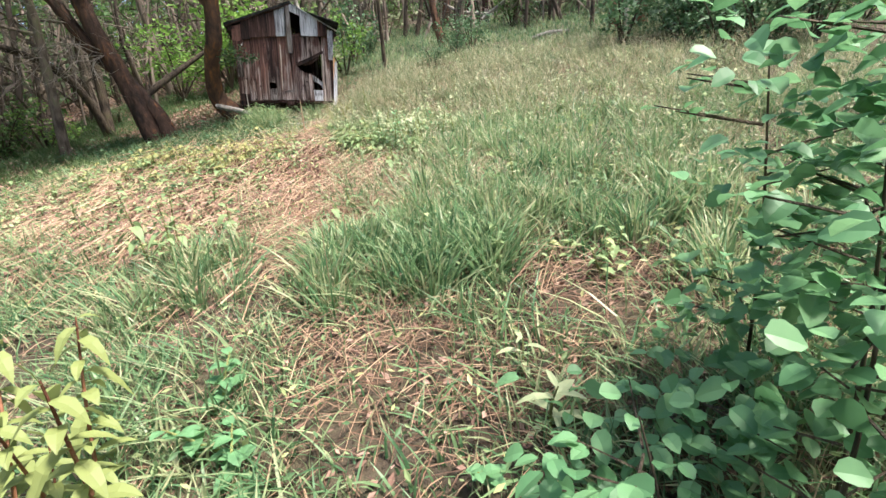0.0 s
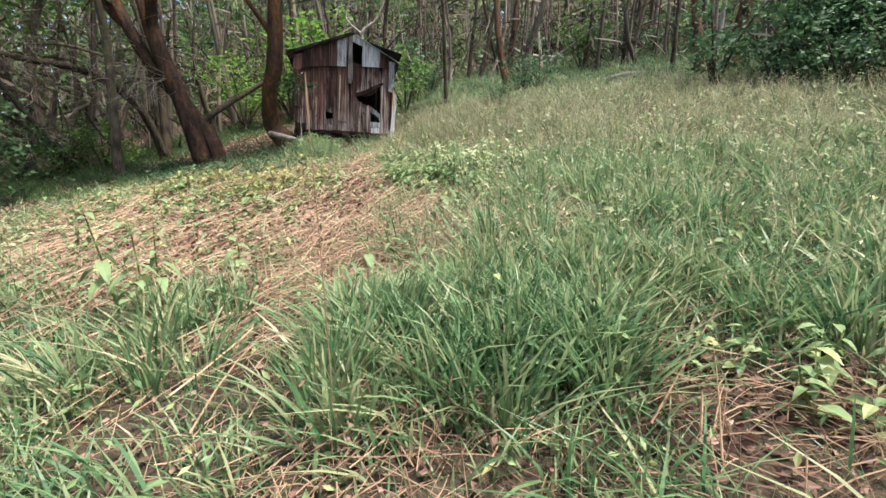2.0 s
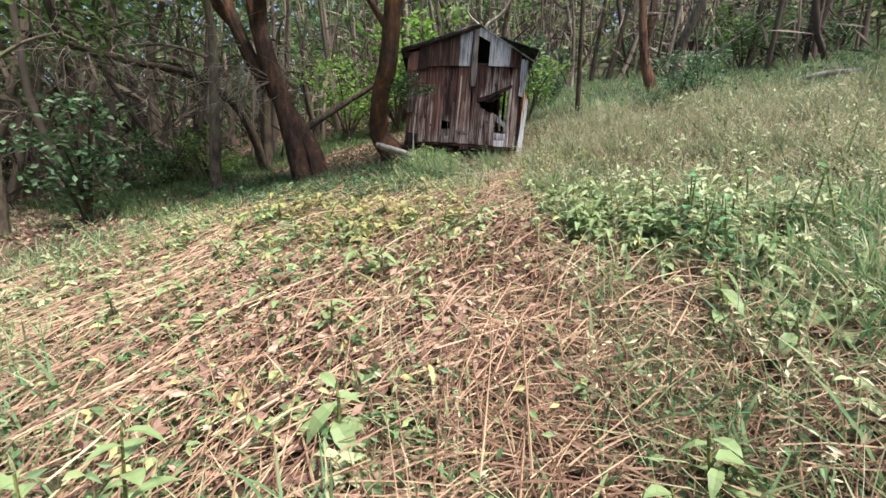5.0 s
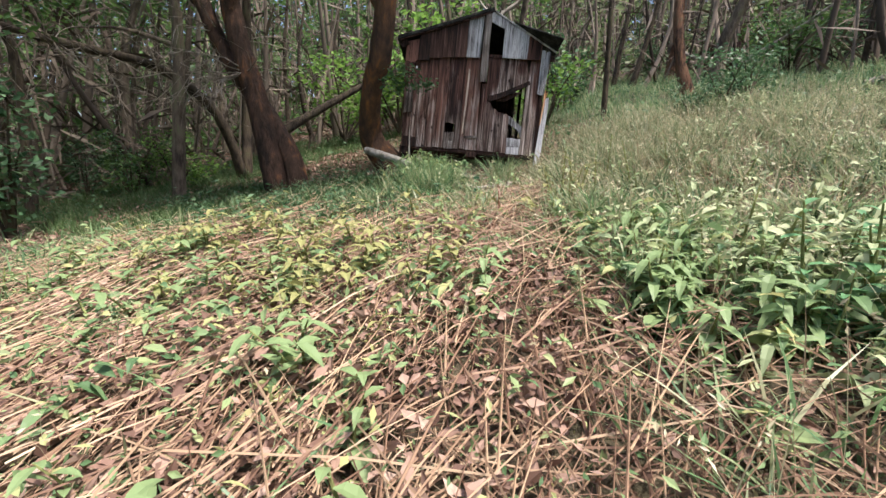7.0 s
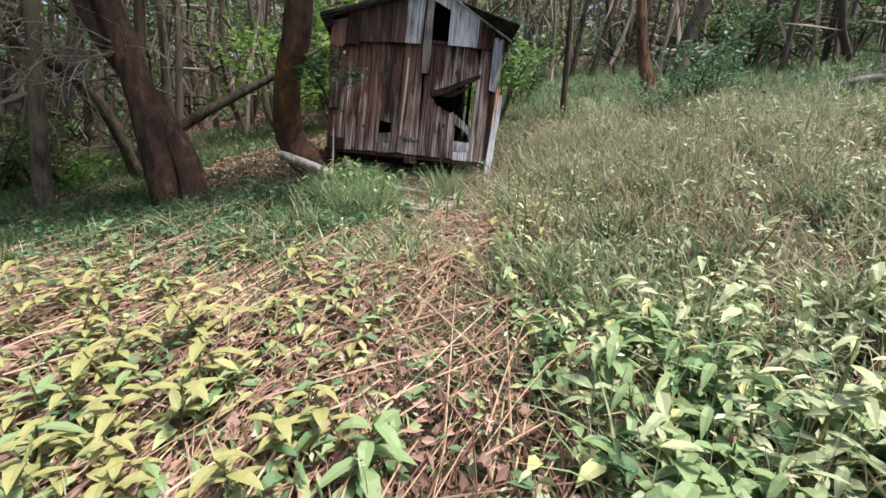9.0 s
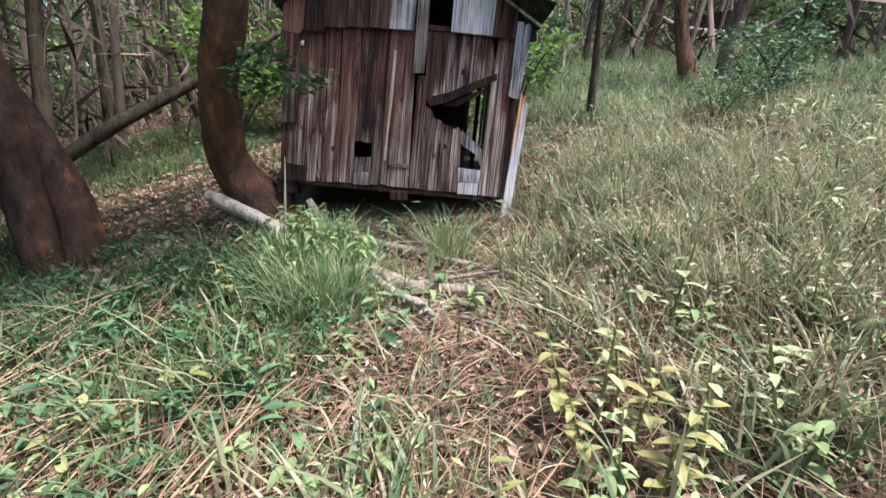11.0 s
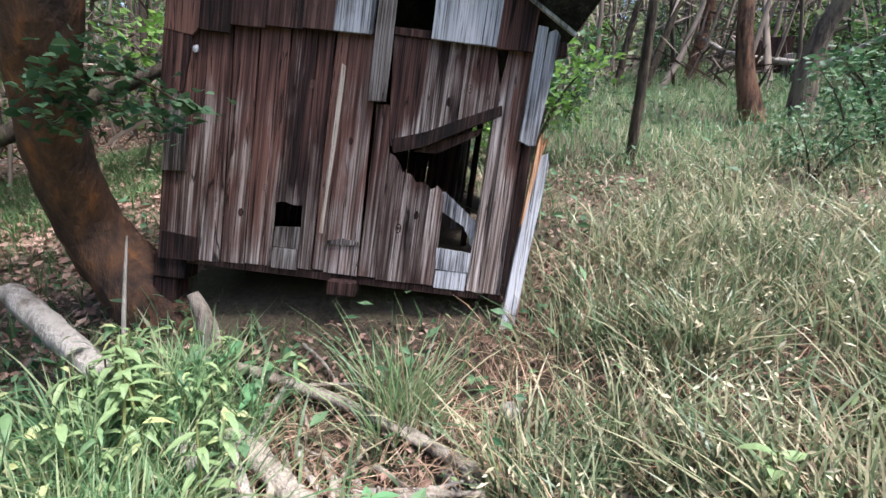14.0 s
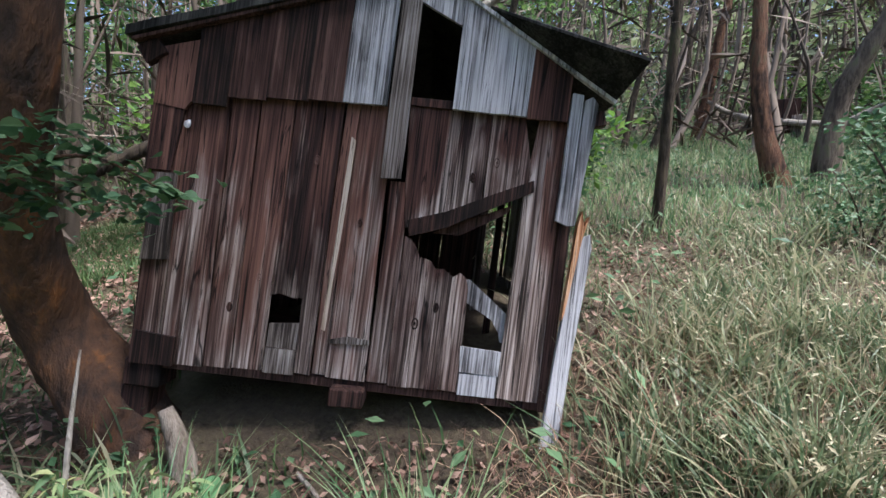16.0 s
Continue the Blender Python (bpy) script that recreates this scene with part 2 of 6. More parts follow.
BARK_DARK = bark_material("dark_bark", (0.03, 0.024, 0.018), (0.085, 0.065, 0.045), (0.07, 0.08, 0.035))
DEAD = bark_material("bleached_dead_wood", (0.15, 0.125, 0.10), (0.33, 0.30, 0.26), None, (1, 1, 0.3))
TWIG = bark_material("grey_dead_twig", (0.14, 0.11, 0.085), (0.30, 0.26, 0.21))
WOOD = board_material("weathered_shaded_red_board")
WOOD_WORN = board_material("weathered_shaded_grey_board", 0.75)
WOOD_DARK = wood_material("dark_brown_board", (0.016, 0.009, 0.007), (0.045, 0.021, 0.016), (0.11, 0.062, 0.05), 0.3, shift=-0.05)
WOOD_GREY = wood_material("silver_grey_board", (0.08, 0.077, 0.08), (0.23, 0.228, 0.235), (0.5, 0.5, 0.52), 0.6, shift=0.09)
WOOD_MID = wood_material("grey_brown_board", (0.055, 0.042, 0.036), (0.15, 0.125, 0.11), (0.36, 0.33, 0.31), 0.5)
WOOD_PALE = wood_material("fresh_pale_wood", (0.20, 0.14, 0.10), (0.36, 0.27, 0.20), (0.55, 0.46, 0.37), 0.6, shift=0.08)
TORN = wood_material("torn_orange_wood", (0.24, 0.095, 0.04), (0.46, 0.23, 0.11), (0.62, 0.42, 0.27), 0.6)
ROOFING = wood_material("black_tar_roofing", (0.012, 0.012, 0.012), (0.025, 0.025, 0.024), (0.06, 0.06, 0.055), 0.5)
FLASHING = wood_material("pale_roof_edge", (0.25, 0.25, 0.25), (0.42, 0.42, 0.43), (0.62, 0.62, 0.63), 0.6, shift=0.1)
STONE = bark_material("field_stone", (0.12, 0.11, 0.10), (0.28, 0.26, 0.23), (0.2, 0.2, 0.12), (1, 1, 1), 6)


# ---- mesh helpers ----
def gz(x, y):
    """Height of the ground: a hillside that steepens behind the shed."""
    x, y = np.asarray(x, float), np.asarray(y, float)
    yc = 60 - np.logaddexp(0, (60 - y) / 6) * 6
    yc = -8 + np.logaddexp(0, (yc + 8) / 3) * 3
    z = 1.7215 + 0.0062 * np.clip(x, -30, 30) + 0.2151 * yc + 0.1248 * np.logaddexp(0, (yc - 8.5) / 1.5)

    def hump(cx, cy, r, h):
        return h * np.exp(-((x - cx) ** 2 + (y - cy) ** 2) / (r * r))
    z = z + hump(-3.3, 9.6, 1.0, -0.20) + hump(-3.6, 8.4, 0.9, -0.12) + hump(-4.3, 4.7, 0.9, 0.10)
    z = z + 0.05 * np.sin(1.3 * x + 0.7 * y) * np.cos(0.9 * y - 0.4 * x) + 0.025 * np.sin(3.1 * x + 1.0) * np.cos(2.7 * y)
    return z


def g1(x, y):
    return float(gz(x, y))


def fast_mesh(name, verts, quads=None, tris=None, smooth=False):
    me = bpy.data.meshes.new(name)
    nq = 0 if quads is None else len(quads)
    nt = 0 if tris is None else len(tris)
    loops = np.concatenate([np.asarray(a, np.int32).ravel() for a in (quads, tris) if a is not None and len(a)])
    totals = np.concatenate([np.full(nq, 4, np.int32), np.full(nt, 3, np.int32)])
    me.vertices.add(len(verts))
    me.vertices.foreach_set("co", np.asarray(verts, np.float32).ravel())
    me.loops.add(len(loops))
    me.loops.foreach_set("vertex_index", loops)
    me.polygons.add(nq + nt)
    me.polygons.foreach_set("loop_start", np.concatenate([[0], np.cumsum(totals)[:-1]]).astype(np.int32))
    me.polygons.foreach_set("loop_total", totals)
    me.polygons.foreach_set("use_smooth", np.full(nq + nt, smooth))
    me.update(calc_edges=True)
    return me


def part(name, data, material, parent=None, label=""):
    """A mesh (or bmesh) as one object under a thing."""
    if isinstance(data, bmesh.types.BMesh):
        me = bpy.data.meshes.new(name)
        data.to_mesh(me)
        data.free()
        data = me
    if not data.materials:
        data.materials.append(material)
    ob = new(name, data)
    if parent is not None:
        ob.parent = parent
    return tagged(ob, label)


def thing(name, label, category, m=None, group="", kind=""):
    ob = new(name)
    if m is not None:
        ob.matrix_basis = m
    return tagged(ob, label, category, group, kind)


def blades(base, height, width, lean, curl=0.6, segs=2):
    """Tapered bent blades: base (n,3), lean (n,2) the sideways reach of the tip."""
    n = len(base)
    side = np.stack([-lean[:, 1], lean[:, 0]], 1) + 1e-6
    side = side / np.linalg.norm(side, axis=1, keepdims=True)
    twist = RNG.uniform(-1.1, 1.1, n)
    ca, sa = np.cos(twist), np.sin(twist)
    side = np.stack([side[:, 0] * ca - side[:, 1] * sa, side[:, 0] * sa + side[:, 1] * ca], 1)
    rows = []
    for i in range(segs + 1):
        f = i / segs
        c = base.copy()
        c[:, :2] += lean * (f ** (1 + curl))[..., None] if np.ndim(f) else lean * f ** (1 + curl)
        c[:, 2] += height * (f - 0.18 * f * f * np.minimum(1, np.linalg.norm(lean, axis=1) / (height + 1e-6)))
        rows.append((c, width * (1.0 - 0.25 * f)))
    vs, quads, tris = [], [], []
    for i in range(segs):
        c, w = rows[i]
        off = np.concatenate([side * w[:, None] / 2, np.zeros((n, 1))], 1)
        vs += [c - off, c + off]
    vs.append(rows[segs][0])
    verts = np.concatenate(vs)
    k = np.arange(n)
    for i in range(segs - 1):
        quads.append(np.stack([k + 2 * i * n, k + (2 * i + 1) * n, k + (2 * i + 3) * n, k + (2 * i + 2) * n], 1))
    tris.append(np.stack([k + 2 * (segs - 1) * n, k + (2 * segs - 1) * n, k + 2 * segs * n], 1))
    return verts, (np.concatenate(quads) if quads else None), np.concatenate(tris)


def leaf_quads(centre, size, normal_tilt=0.7, aspect=0.55, droop=0.25):
    """Loose leaves: a folded rhomb of four corners and a midrib for each centre."""
    n = len(centre)
    a = RNG.uniform(0, 2 * math.pi, n)
    el = RNG.normal(0, normal_tilt, n) * 0.6
    d = np.stack([np.cos(a) * np.cos(el), np.sin(a) * np.cos(el), np.sin(el) - droop], 1)
    d /= np.linalg.norm(d, axis=1, keepdims=True)
    up = np.stack([RNG.normal(0, normal_tilt, n), RNG.normal(0, normal_tilt, n), np.ones(n)], 1)
    s = np.cross(d, up)
    s /= np.linalg.norm(s, axis=1, keepdims=True) + 1e-9
    nn = np.cross(s, d)
    L = size[:, None]
    p0 = centre - d * L * 0.5
    p1 = centre + s * L * aspect * 0.5 + nn * L * 0.06
    p2 = centre + d * L * 0.5
    p3 = centre - s * L * aspect * 0.5 + nn * L * 0.06
    k = np.arange(n)
    tris = np.concatenate([np.stack([k, k + n, k + 2 * n], 1), np.stack([k, k + 2 * n, k + 3 * n], 1)])
    return np.concatenate([p0, p1, p2, p3]), tris


def leaf_strips(p, d, s, L, aspect, droop, profile=((0, 0.1), (0.3, 0.95), (0.65, 0.8), (1.0, 0.04))):
    """Bent leaves with a midrib: bases p, headings d, sideways s, lengths L, rows of (place, width)."""
    vs, q, N = [], [], len(p)
    i, up = np.arange(N), np.array([0, 0, 1.0])
    for g, w in profile:
        m = p + d * (L * g)[:, None] - up * (droop * L * g * g)[:, None]
        e = s * (L * aspect * w / 2)[:, None]
        lift = up * (L * aspect * w * 0.14)[:, None]
        vs += [m - e + lift, m, m + e + lift]
    for row in range(len(profile) - 1):
        o = 3 * row * N
        q += [np.stack([i + o, i + o + N, i + o + 4 * N, i + o + 3 * N], 1), np.stack([i + o + N, i + o + 2 * N, i + o + 5 * N, i + o + 4 * N], 1)]
    return np.concatenate(vs), np.concatenate(q), None


def round_leaves(centres, per, radius, size, seed):
    """Rounded leaves loosely gathered round some centres."""
    r = np.random.default_rng(seed)
    c = np.repeat(np.asarray(centres, float), per, 0)
    n = len(c)
    p = c + r.normal(0, 0.5, (n, 3)) * radius * np.array([1, 1, 0.7])
    b, el, tw = r.uniform(0, 2 * math.pi, n), r.uniform(-0.3, 0.5, n), r.normal(0, 0.5, n)
    d = np.stack([np.cos(b) * np.cos(el), np.sin(b) * np.cos(el), np.sin(el)], 1)
    s = np.stack([-np.sin(b) * np.cos(tw), np.cos(b) * np.cos(tw), np.sin(tw)], 1)
    return leaf_strips(p, d, s, r.uniform(0.65, 1.25, n) * size, 0.85, r.uniform(0.1, 0.5, n), ((0, 0.15), (0.2, 0.85), (0.5, 1.0), (0.8, 0.72), (1.0, 0.08)))


def tube(points, radii, sides=8, wob=0.0, steps=4, seed=0, cap=True):
    """A tapered limb along a smooth line, as arrays."""
    r = np.random.default_rng(seed)
    P = [Vector(p) for p in points]
    line, rad = [], []
    for i in range(len(P) - 1):
        p0, p1, p2, p3 = P[max(i - 1, 0)], P[i], P[i + 1], P[min(i + 2, len(P) - 1)]
        for s in range(steps):
            t = s / steps
            line.append(0.5 * ((2 * p1) + (p2 - p0) * t + (2 * p0 - 5 * p1 + 4 * p2 - p3) * t * t + (3 * p1 - p0 - 3 * p2 + p3) * t ** 3))
            rad.append(radii[i] * (1 - t) + radii[i + 1] * t)
    line.append(P[-1])
    rad.append(radii[-1])
    verts, quads, tris = [], [], []
    ref = Vector((0.37, 0.91, 0.1))
    lob = r.normal(0, 1, sides)
    for i, c in enumerate(line):
        tan = (line[min(i + 1, len(line) - 1)] - line[max(i - 1, 0)]).normalized()
        if abs(tan.dot(ref)) > 0.95:
            ref = Vector((1, 0.1, 0.2))
        a = tan.cross(ref).normalized()
        b = tan.cross(a)
        for k in range(sides):
            w = 2 * math.pi * k / sides
            q = rad[i] * (1 + wob * (0.6 * lob[k] + 0.5 * r.normal()))
            verts.append(c + (a * math.cos(w) + b * math.sin(w)) * q)
    m = len(line)
    for i in range(m - 1):
        for k in range(sides):
            k2 = (k + 1) % sides
            quads.append((i * sides + k, i * sides + k2, (i + 1) * sides + k2, (i + 1) * sides + k))
    if cap:
        for end in (0, m - 1):
            verts.append(line[end])
            c = len(verts) - 1
            for k in range(sides):
                tris.append((c, end * sides + k, end * sides + (k + 1) % sides))
    return np.array([tuple(v) for v in verts]), np.array(quads), np.array(tris).reshape(-1, 3)


def merge(pieces):
    vs, qs, ts, o = [], [], [], 0
    for v, q, t in pieces:
        vs.append(v)
        if q is not None and len(q):
            qs.append(np.asarray(q) + o)
        if t is not None and len(t):
            ts.append(np.asarray(t) + o)
        o += len(v)
    return np.concatenate(vs), (np.concatenate(qs) if qs else None), (np.concatenate(ts) if ts else None)


# ---- ground ----
def build_ground():
    near = np.arange(-14, 14.01, 0.25)
    xs = np.concatenate([[-400, -250, -150, -100, -70, -50, -40, -32, -26, -21, -17], near, [17, 21, 26, 32, 40, 50, 70, 100, 150, 250, 400]])
    ys = np.concatenate([[-400, -250, -150, -100, -60, -40, -25, -15, -9, -6], np.arange(-4, 26.01, 0.25), [27, 29, 32, 36, 41, 47, 55, 65, 80, 100, 150, 250, 400]])
    X, Y = np.meshgrid(xs, ys)
    Z = gz(X, Y) + RNG.normal(0, 0.012, X.shape)
    w, h = len(xs), len(ys)
    k = (np.arange(h - 1)[:, None] * w + np.arange(w - 1)[None]).ravel()
    me = fast_mesh("ground", np.stack([X, Y, Z], -1).reshape(-1, 3), np.stack([k, k + 1, k + w + 1, k + w], 1), None, True)
    ob = part("ground", me, GROUND)
    tagged(ob, "brown soil of a wooded hillside under grass and leaf litter", "ground", "", "structure")


build_ground()


# ---- the shed ----
def basis(origin, ux, vz):
    u = Vector(ux).normalized()
    v = Vector(vz)
    v = (v - u * v.dot(u)).normalized()
    w = v.cross(u)
    m = Matrix((( u.x, w.x, v.x, origin[0]), (u.y, w.y, v.y, origin[1]), (u.z, w.z, v.z, origin[2]), (0, 0, 0, 1)))
    return m


SHED = basis((-5.435, 8.959, 4.248), (0.8386, 0.5392, -0.0774), (0.0285, 0.0985, 0.9947))


def plank(outline, y0, y1, seed=0, wear=0.004):
    """A board from its outline (x, z) in the wall's plane, y0 to y1 thick, with slightly worn corners and edges."""
    r = random.Random(seed)
    bm = bmesh.new()
    pts = []
    n = len(outline)
    for i in range(n):
        a, b = outline[i], outline[(i + 1) % n]
        steps = max(1, int(math.hypot(b[0] - a[0], b[1] - a[1]) / 0.22))
        for s in range(steps):
            t = s / steps
            pts.append((a[0] + (b[0] - a[0]) * t + r.uniform(-wear, wear), a[1] + (b[1] - a[1]) * t + r.uniform(-wear, wear)))
    front = [bm.verts.new((x, y0 + r.uniform(-0.0015, 0.0015), z)) for x, z in pts]
    back = [bm.verts.new((x, y1, z)) for x, z in pts]
    bm.faces.new(front)
    bm.faces.new(back[::-1])
    m = len(pts)
    for i in range(m):
        bm.faces.new((front[(i + 1) % m], front[i], back[i], back[(i + 1) % m]))
    bmesh.ops.triangulate(bm, faces=[f for f in bm.faces if len(f.verts) > 4])
    bmesh.ops.recalc_face_normals(bm, faces=bm.faces)
    return bm


def bar(p, q, w, d, seed=0):
    """A squared timber from p to q, w wide and d deep."""
    bm = bmesh.new()
    p, q = Vector(p), Vector(q)
    t = (q - p).normalized()
    ref = Vector((0, 1, 0)) if abs(t.y) < 0.9 else Vector((0, 0, 1))
    a = t.cross(ref).normalized() * (w / 2)
    b = t.cross(a.normalized()).normalized() * (d / 2)
    vs = [bm.verts.new(c + sa * a + sb * b) for c in (p, q) for sa, sb in ((-1, -1), (1, -1), (1, 1), (-1, 1))]
    for f in ((0, 1, 2, 3), (7, 6, 5, 4), (0, 4, 5, 1), (1, 5, 6, 2), (2, 6, 7, 3), (3, 7, 4, 0)):
        bm.faces.new([vs[i] for i in f])
    bmesh.ops.recalc_face_normals(bm, faces=bm.faces)
    bmesh.ops.bevel(bm, geom=bm.edges[:], offset=min(w, d) * 0.08, segments=1, affect="EDGES")
    return bm


APEX = (1.37, 2.36)
EAVE_L, EAVE_R = (-0.23, 1.745), (2.49, 1.757)
DEPTH = 2.0


def rake(x):
    """Height of the roof's underside over the front wall at x."""
    if x < APEX[0]:
        return EAVE_L[1] + (APEX[1] - EAVE_L[1]) * (x - EAVE_L[0]) / (APEX[0] - EAVE_L[0])
    return EAVE_R[1] + (APEX[1] - EAVE_R[1]) * (EAVE_R[0] - x) / (EAVE_R[0] - APEX[0])


def build_shed():
    shed = thing("wooden_shed", "small leaning shed of weathered red-brown boards with a broken wall", "shed", SHED)
    k = 0

    def board(outline, mat=WOOD, y0=0.0, y1=0.022, label="", name="board"):
        nonlocal k
        k += 1
        j = ((k * 37) % 5 - 2) * 0.0025
        return part(name, plank(outline, y0 + j, y1 + j, k), mat, shed, label)

    # lower front wall, left to right: (foot left, foot right, head left, head right, foot height, head height)
    lower = [
        (0.015, 0.115, 0.015, 0.10, 0.0, 1.62, WOOD), (0.118, 0.222, 0.103, 0.175, -0.02, 1.62, WOOD), (0.225, 0.375, 0.178, 0.335, -0.018, 1.62, WOOD),
        (0.378, 0.53, 0.338, 0.50, -0.006, 1.62, WOOD), (0.535, 0.70, 0.505, 0.70, 0.0, 1.63, WOOD), (0.878, 0.975, 0.865, 0.975, 0.01, 1.63, WOOD),
        (1.055, 1.285, 1.06, 1.255, 0.01, 1.65, WOOD),
    ]
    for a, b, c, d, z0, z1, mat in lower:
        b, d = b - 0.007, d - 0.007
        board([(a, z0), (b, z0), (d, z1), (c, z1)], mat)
    # board over the small square opening, and its patches
    board([(0.705, 0.43), (0.75, 0.445), (0.82, 0.432), (0.873, 0.437), (0.862, 1.63), (0.703, 1.63)], WOOD)
    board([(0.705, 0.14), (0.875, 0.135), (0.875, 0.29), (0.705, 0.275)], WOOD_MID, 0.004, 0.024, "grey patch board")
    board([(0.705, -0.005), (0.875, 0.0), (0.875, 0.131), (0.705, 0.136)], WOOD_MID, 0.002, 0.022, "grey patch board")
    # pale split strip
    board([(0.98, 0.02), (1.045, 0.02), (1.035, 0.32), (1.052, 0.75), (1.058, 1.63), (0.98, 1.63)], WOOD, 0.002)
    board([(1.0, 0.27), (1.022, 0.27), (1.046, 0.8), (1.056, 1.36), (1.032, 1.38), (1.02, 0.8)], WOOD_PALE, -0.008, 0.004, "pale freshly split strip", "strip")
    board([(1.055, 0.20), (1.28, 0.215), (1.28, 0.245), (1.16, 0.255), (1.055, 0.228)], WOOD_MID, -0.009, 0.0, "grey split sliver", "strip")
    # right of the middle: stubs below the hole, with torn tops
    board([(1.292, 0.01), (1.40, 0.01), (1.395, 0.88), (1.365, 1.16), (1.285, 1.16)], WOOD)
    board([(1.403, 0.008), (1.53, 0.008), (1.528, 0.70), (1.515, 0.76), (1.50, 0.735), (1.487, 0.79), (1.462, 0.765), (1.445, 0.84), (1.40, 0.86)], WOOD)
    board([(1.533, 0.008), (1.695, 0.008), (1.70, 0.66), (1.685, 0.685), (1.67, 0.66), (1.645, 0.70), (1.62, 0.665), (1.60, 0.69), (1.565, 0.735), (1.532, 0.745)], WOOD)
    board([(1.698, 0.01), (1.805, 0.012), (1.798, 0.60), (1.785, 0.66), (1.765, 0.645), (1.745, 0.69), (1.725, 0.67), (1.703, 0.655)], WOOD)
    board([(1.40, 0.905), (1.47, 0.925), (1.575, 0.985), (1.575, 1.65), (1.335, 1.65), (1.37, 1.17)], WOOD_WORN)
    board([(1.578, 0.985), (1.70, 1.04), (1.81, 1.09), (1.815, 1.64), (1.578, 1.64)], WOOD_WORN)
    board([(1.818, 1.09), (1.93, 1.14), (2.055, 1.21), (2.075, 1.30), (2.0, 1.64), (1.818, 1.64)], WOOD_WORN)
    # charred edge rail under the upper boards
    board([(1.43, 0.86), (1.62, 0.93), (2.10, 1.20), (2.095, 1.27), (1.62, 1.03), (1.40, 0.95)], WOOD_DARK, -0.012, 0.02, "dark broken board edge", "rail")
    board([(1.55, 0.90), (1.72, 0.90), (1.98, 1.07), (2.0, 1.12), (1.72, 0.99)], WOOD_DARK, 0.05, 0.075, "dark inner brace", "rail")
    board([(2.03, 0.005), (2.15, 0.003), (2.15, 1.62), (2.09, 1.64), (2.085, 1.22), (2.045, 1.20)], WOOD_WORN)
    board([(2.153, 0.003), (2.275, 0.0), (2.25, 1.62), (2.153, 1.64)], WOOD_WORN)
    # pale patch at the foot of the hole and the slanting brace behind it
    board([(1.808, 0.125), (2.028, 0.13), (2.03, 0.265), (1.80, 0.27)], WOOD_GREY, 0.006, 0.026, "pale grey patch board")
    board([(1.808, 0.0), (2.028, 0.0), (2.028, 0.128), (1.808, 0.122)], WOOD_GREY, 0.003, 0.024, "pale grey patch board")
    board([(1.76, 0.64), (1.80, 0.66), (2.06, 0.47), (2.05, 0.31), (2.02, 0.32), (1.99, 0.42), (1.80, 0.52)], WOOD_GREY, 0.03, 0.055, "pale slanting brace", "brace")
    # left corner boards
    board([(-0.03, 0.545), (0.11, 0.56), (0.10, 1.04), (0.0, 1.03)], WOOD_MID, -0.03, -0.004, "grey corner board", "corner_board")
    board([(-0.035, 0.15), (0.015, 0.15), (0.015, 1.62), (-0.06, 1.62)], WOOD_DARK, -0.006, 0.02, "dark corner board", "corner_board")
    board([(-0.08, 1.42), (0.10, 1.40), (0.135, 1.46), (0.14, 1.80), (-0.08, 1.73)], WOOD, -0.022, -0.002, "red-brown corner board", "corner_board")
    board([(-0.075, 1.05), (0.06, 1.05), (0.10, 1.42), (-0.08, 1.44)], WOOD, -0.02, -0.002, "red-brown corner board", "corner_board")
    board([(-0.02, -0.03), (0.21, -0.03), (0.21, 0.13), (-0.02, 0.15)], WOOD_DARK, -0.028, -0.006, "dark board across the foot", "foot_board")
    # gable boards lap over the wall
    gable = [(0.145, 0.328, 1.435, WOOD_DARK), (0.331, 0.54, 1.495, WOOD_DARK), (0.543, 0.773, 1.52, WOOD_DARK), (0.776, 0.958, 1.54, WOOD_DARK),
             (0.962, 1.21, 1.56, WOOD_GREY), (1.578, 1.79, 1.60, WOOD_GREY), (1.793, 1.90, 1.605, WOOD_GREY), (1.903, 2.0, 1.605, WOOD_GREY), (2.003, 2.235, 1.605, WOOD)]
    for a, b, z, mat in gable:
        board([(a, z), (b, z + 0.008), (b, rake(b) - 0.012), (a, rake(a) - 0.012)], mat, -0.05, -0.027, "", "gable_board")
    board([(1.30, 2.20), (1.575, 2.08), (1.575, rake(1.575) - 0.012), (1.37, rake(1.37) - 0.014), (1.30, rake(1.30) - 0.012)], WOOD_GREY, -0.048, -0.027, "", "gable_board")
    board([(1.235, 1.155), (1.345, 1.168), (1.335, 2.30), (1.225, 2.28)], WOOD_MID, -0.078, -0.052, "grey batten", "batten")
    board([(1.345, 1.60), (1.575, 1.61), (1.575, 1.66), (1.345, 1.65)], WOOD, -0.02, 0.0, "", "window_sill")
    # right corner trims
    board([(2.235, 1.05), (2.305, 1.03), (2.31, 1.775), (2.25, 1.78)], WOOD_GREY, -0.052, -0.026, "grey curled corner trim", "corner_trim")
    board([(2.30, 1.03), (2.345, 1.03), (2.40, 1.74), (2.36, 1.77), (2.315, 1.75)], WOOD_GREY, -0.058, -0.03, "grey curled corner trim", "corner_trim")
    part("corner_post", bar((2.31, 0.06, -0.05), (2.31, 0.06, 1.74), 0.07, 0.09), WOOD_DARK, shed)
    part("corner_post", bar((0.0, 0.07, -0.05), (0.0, 0.07, 1.78), 0.08, 0.09), WOOD_DARK, shed)
    # sill, floor, blocks
    part("sill_beam", bar((0.0, 0.085, -0.03), (2.3, 0.085, -0.02), 0.055, 0.12), WOOD_DARK, shed)
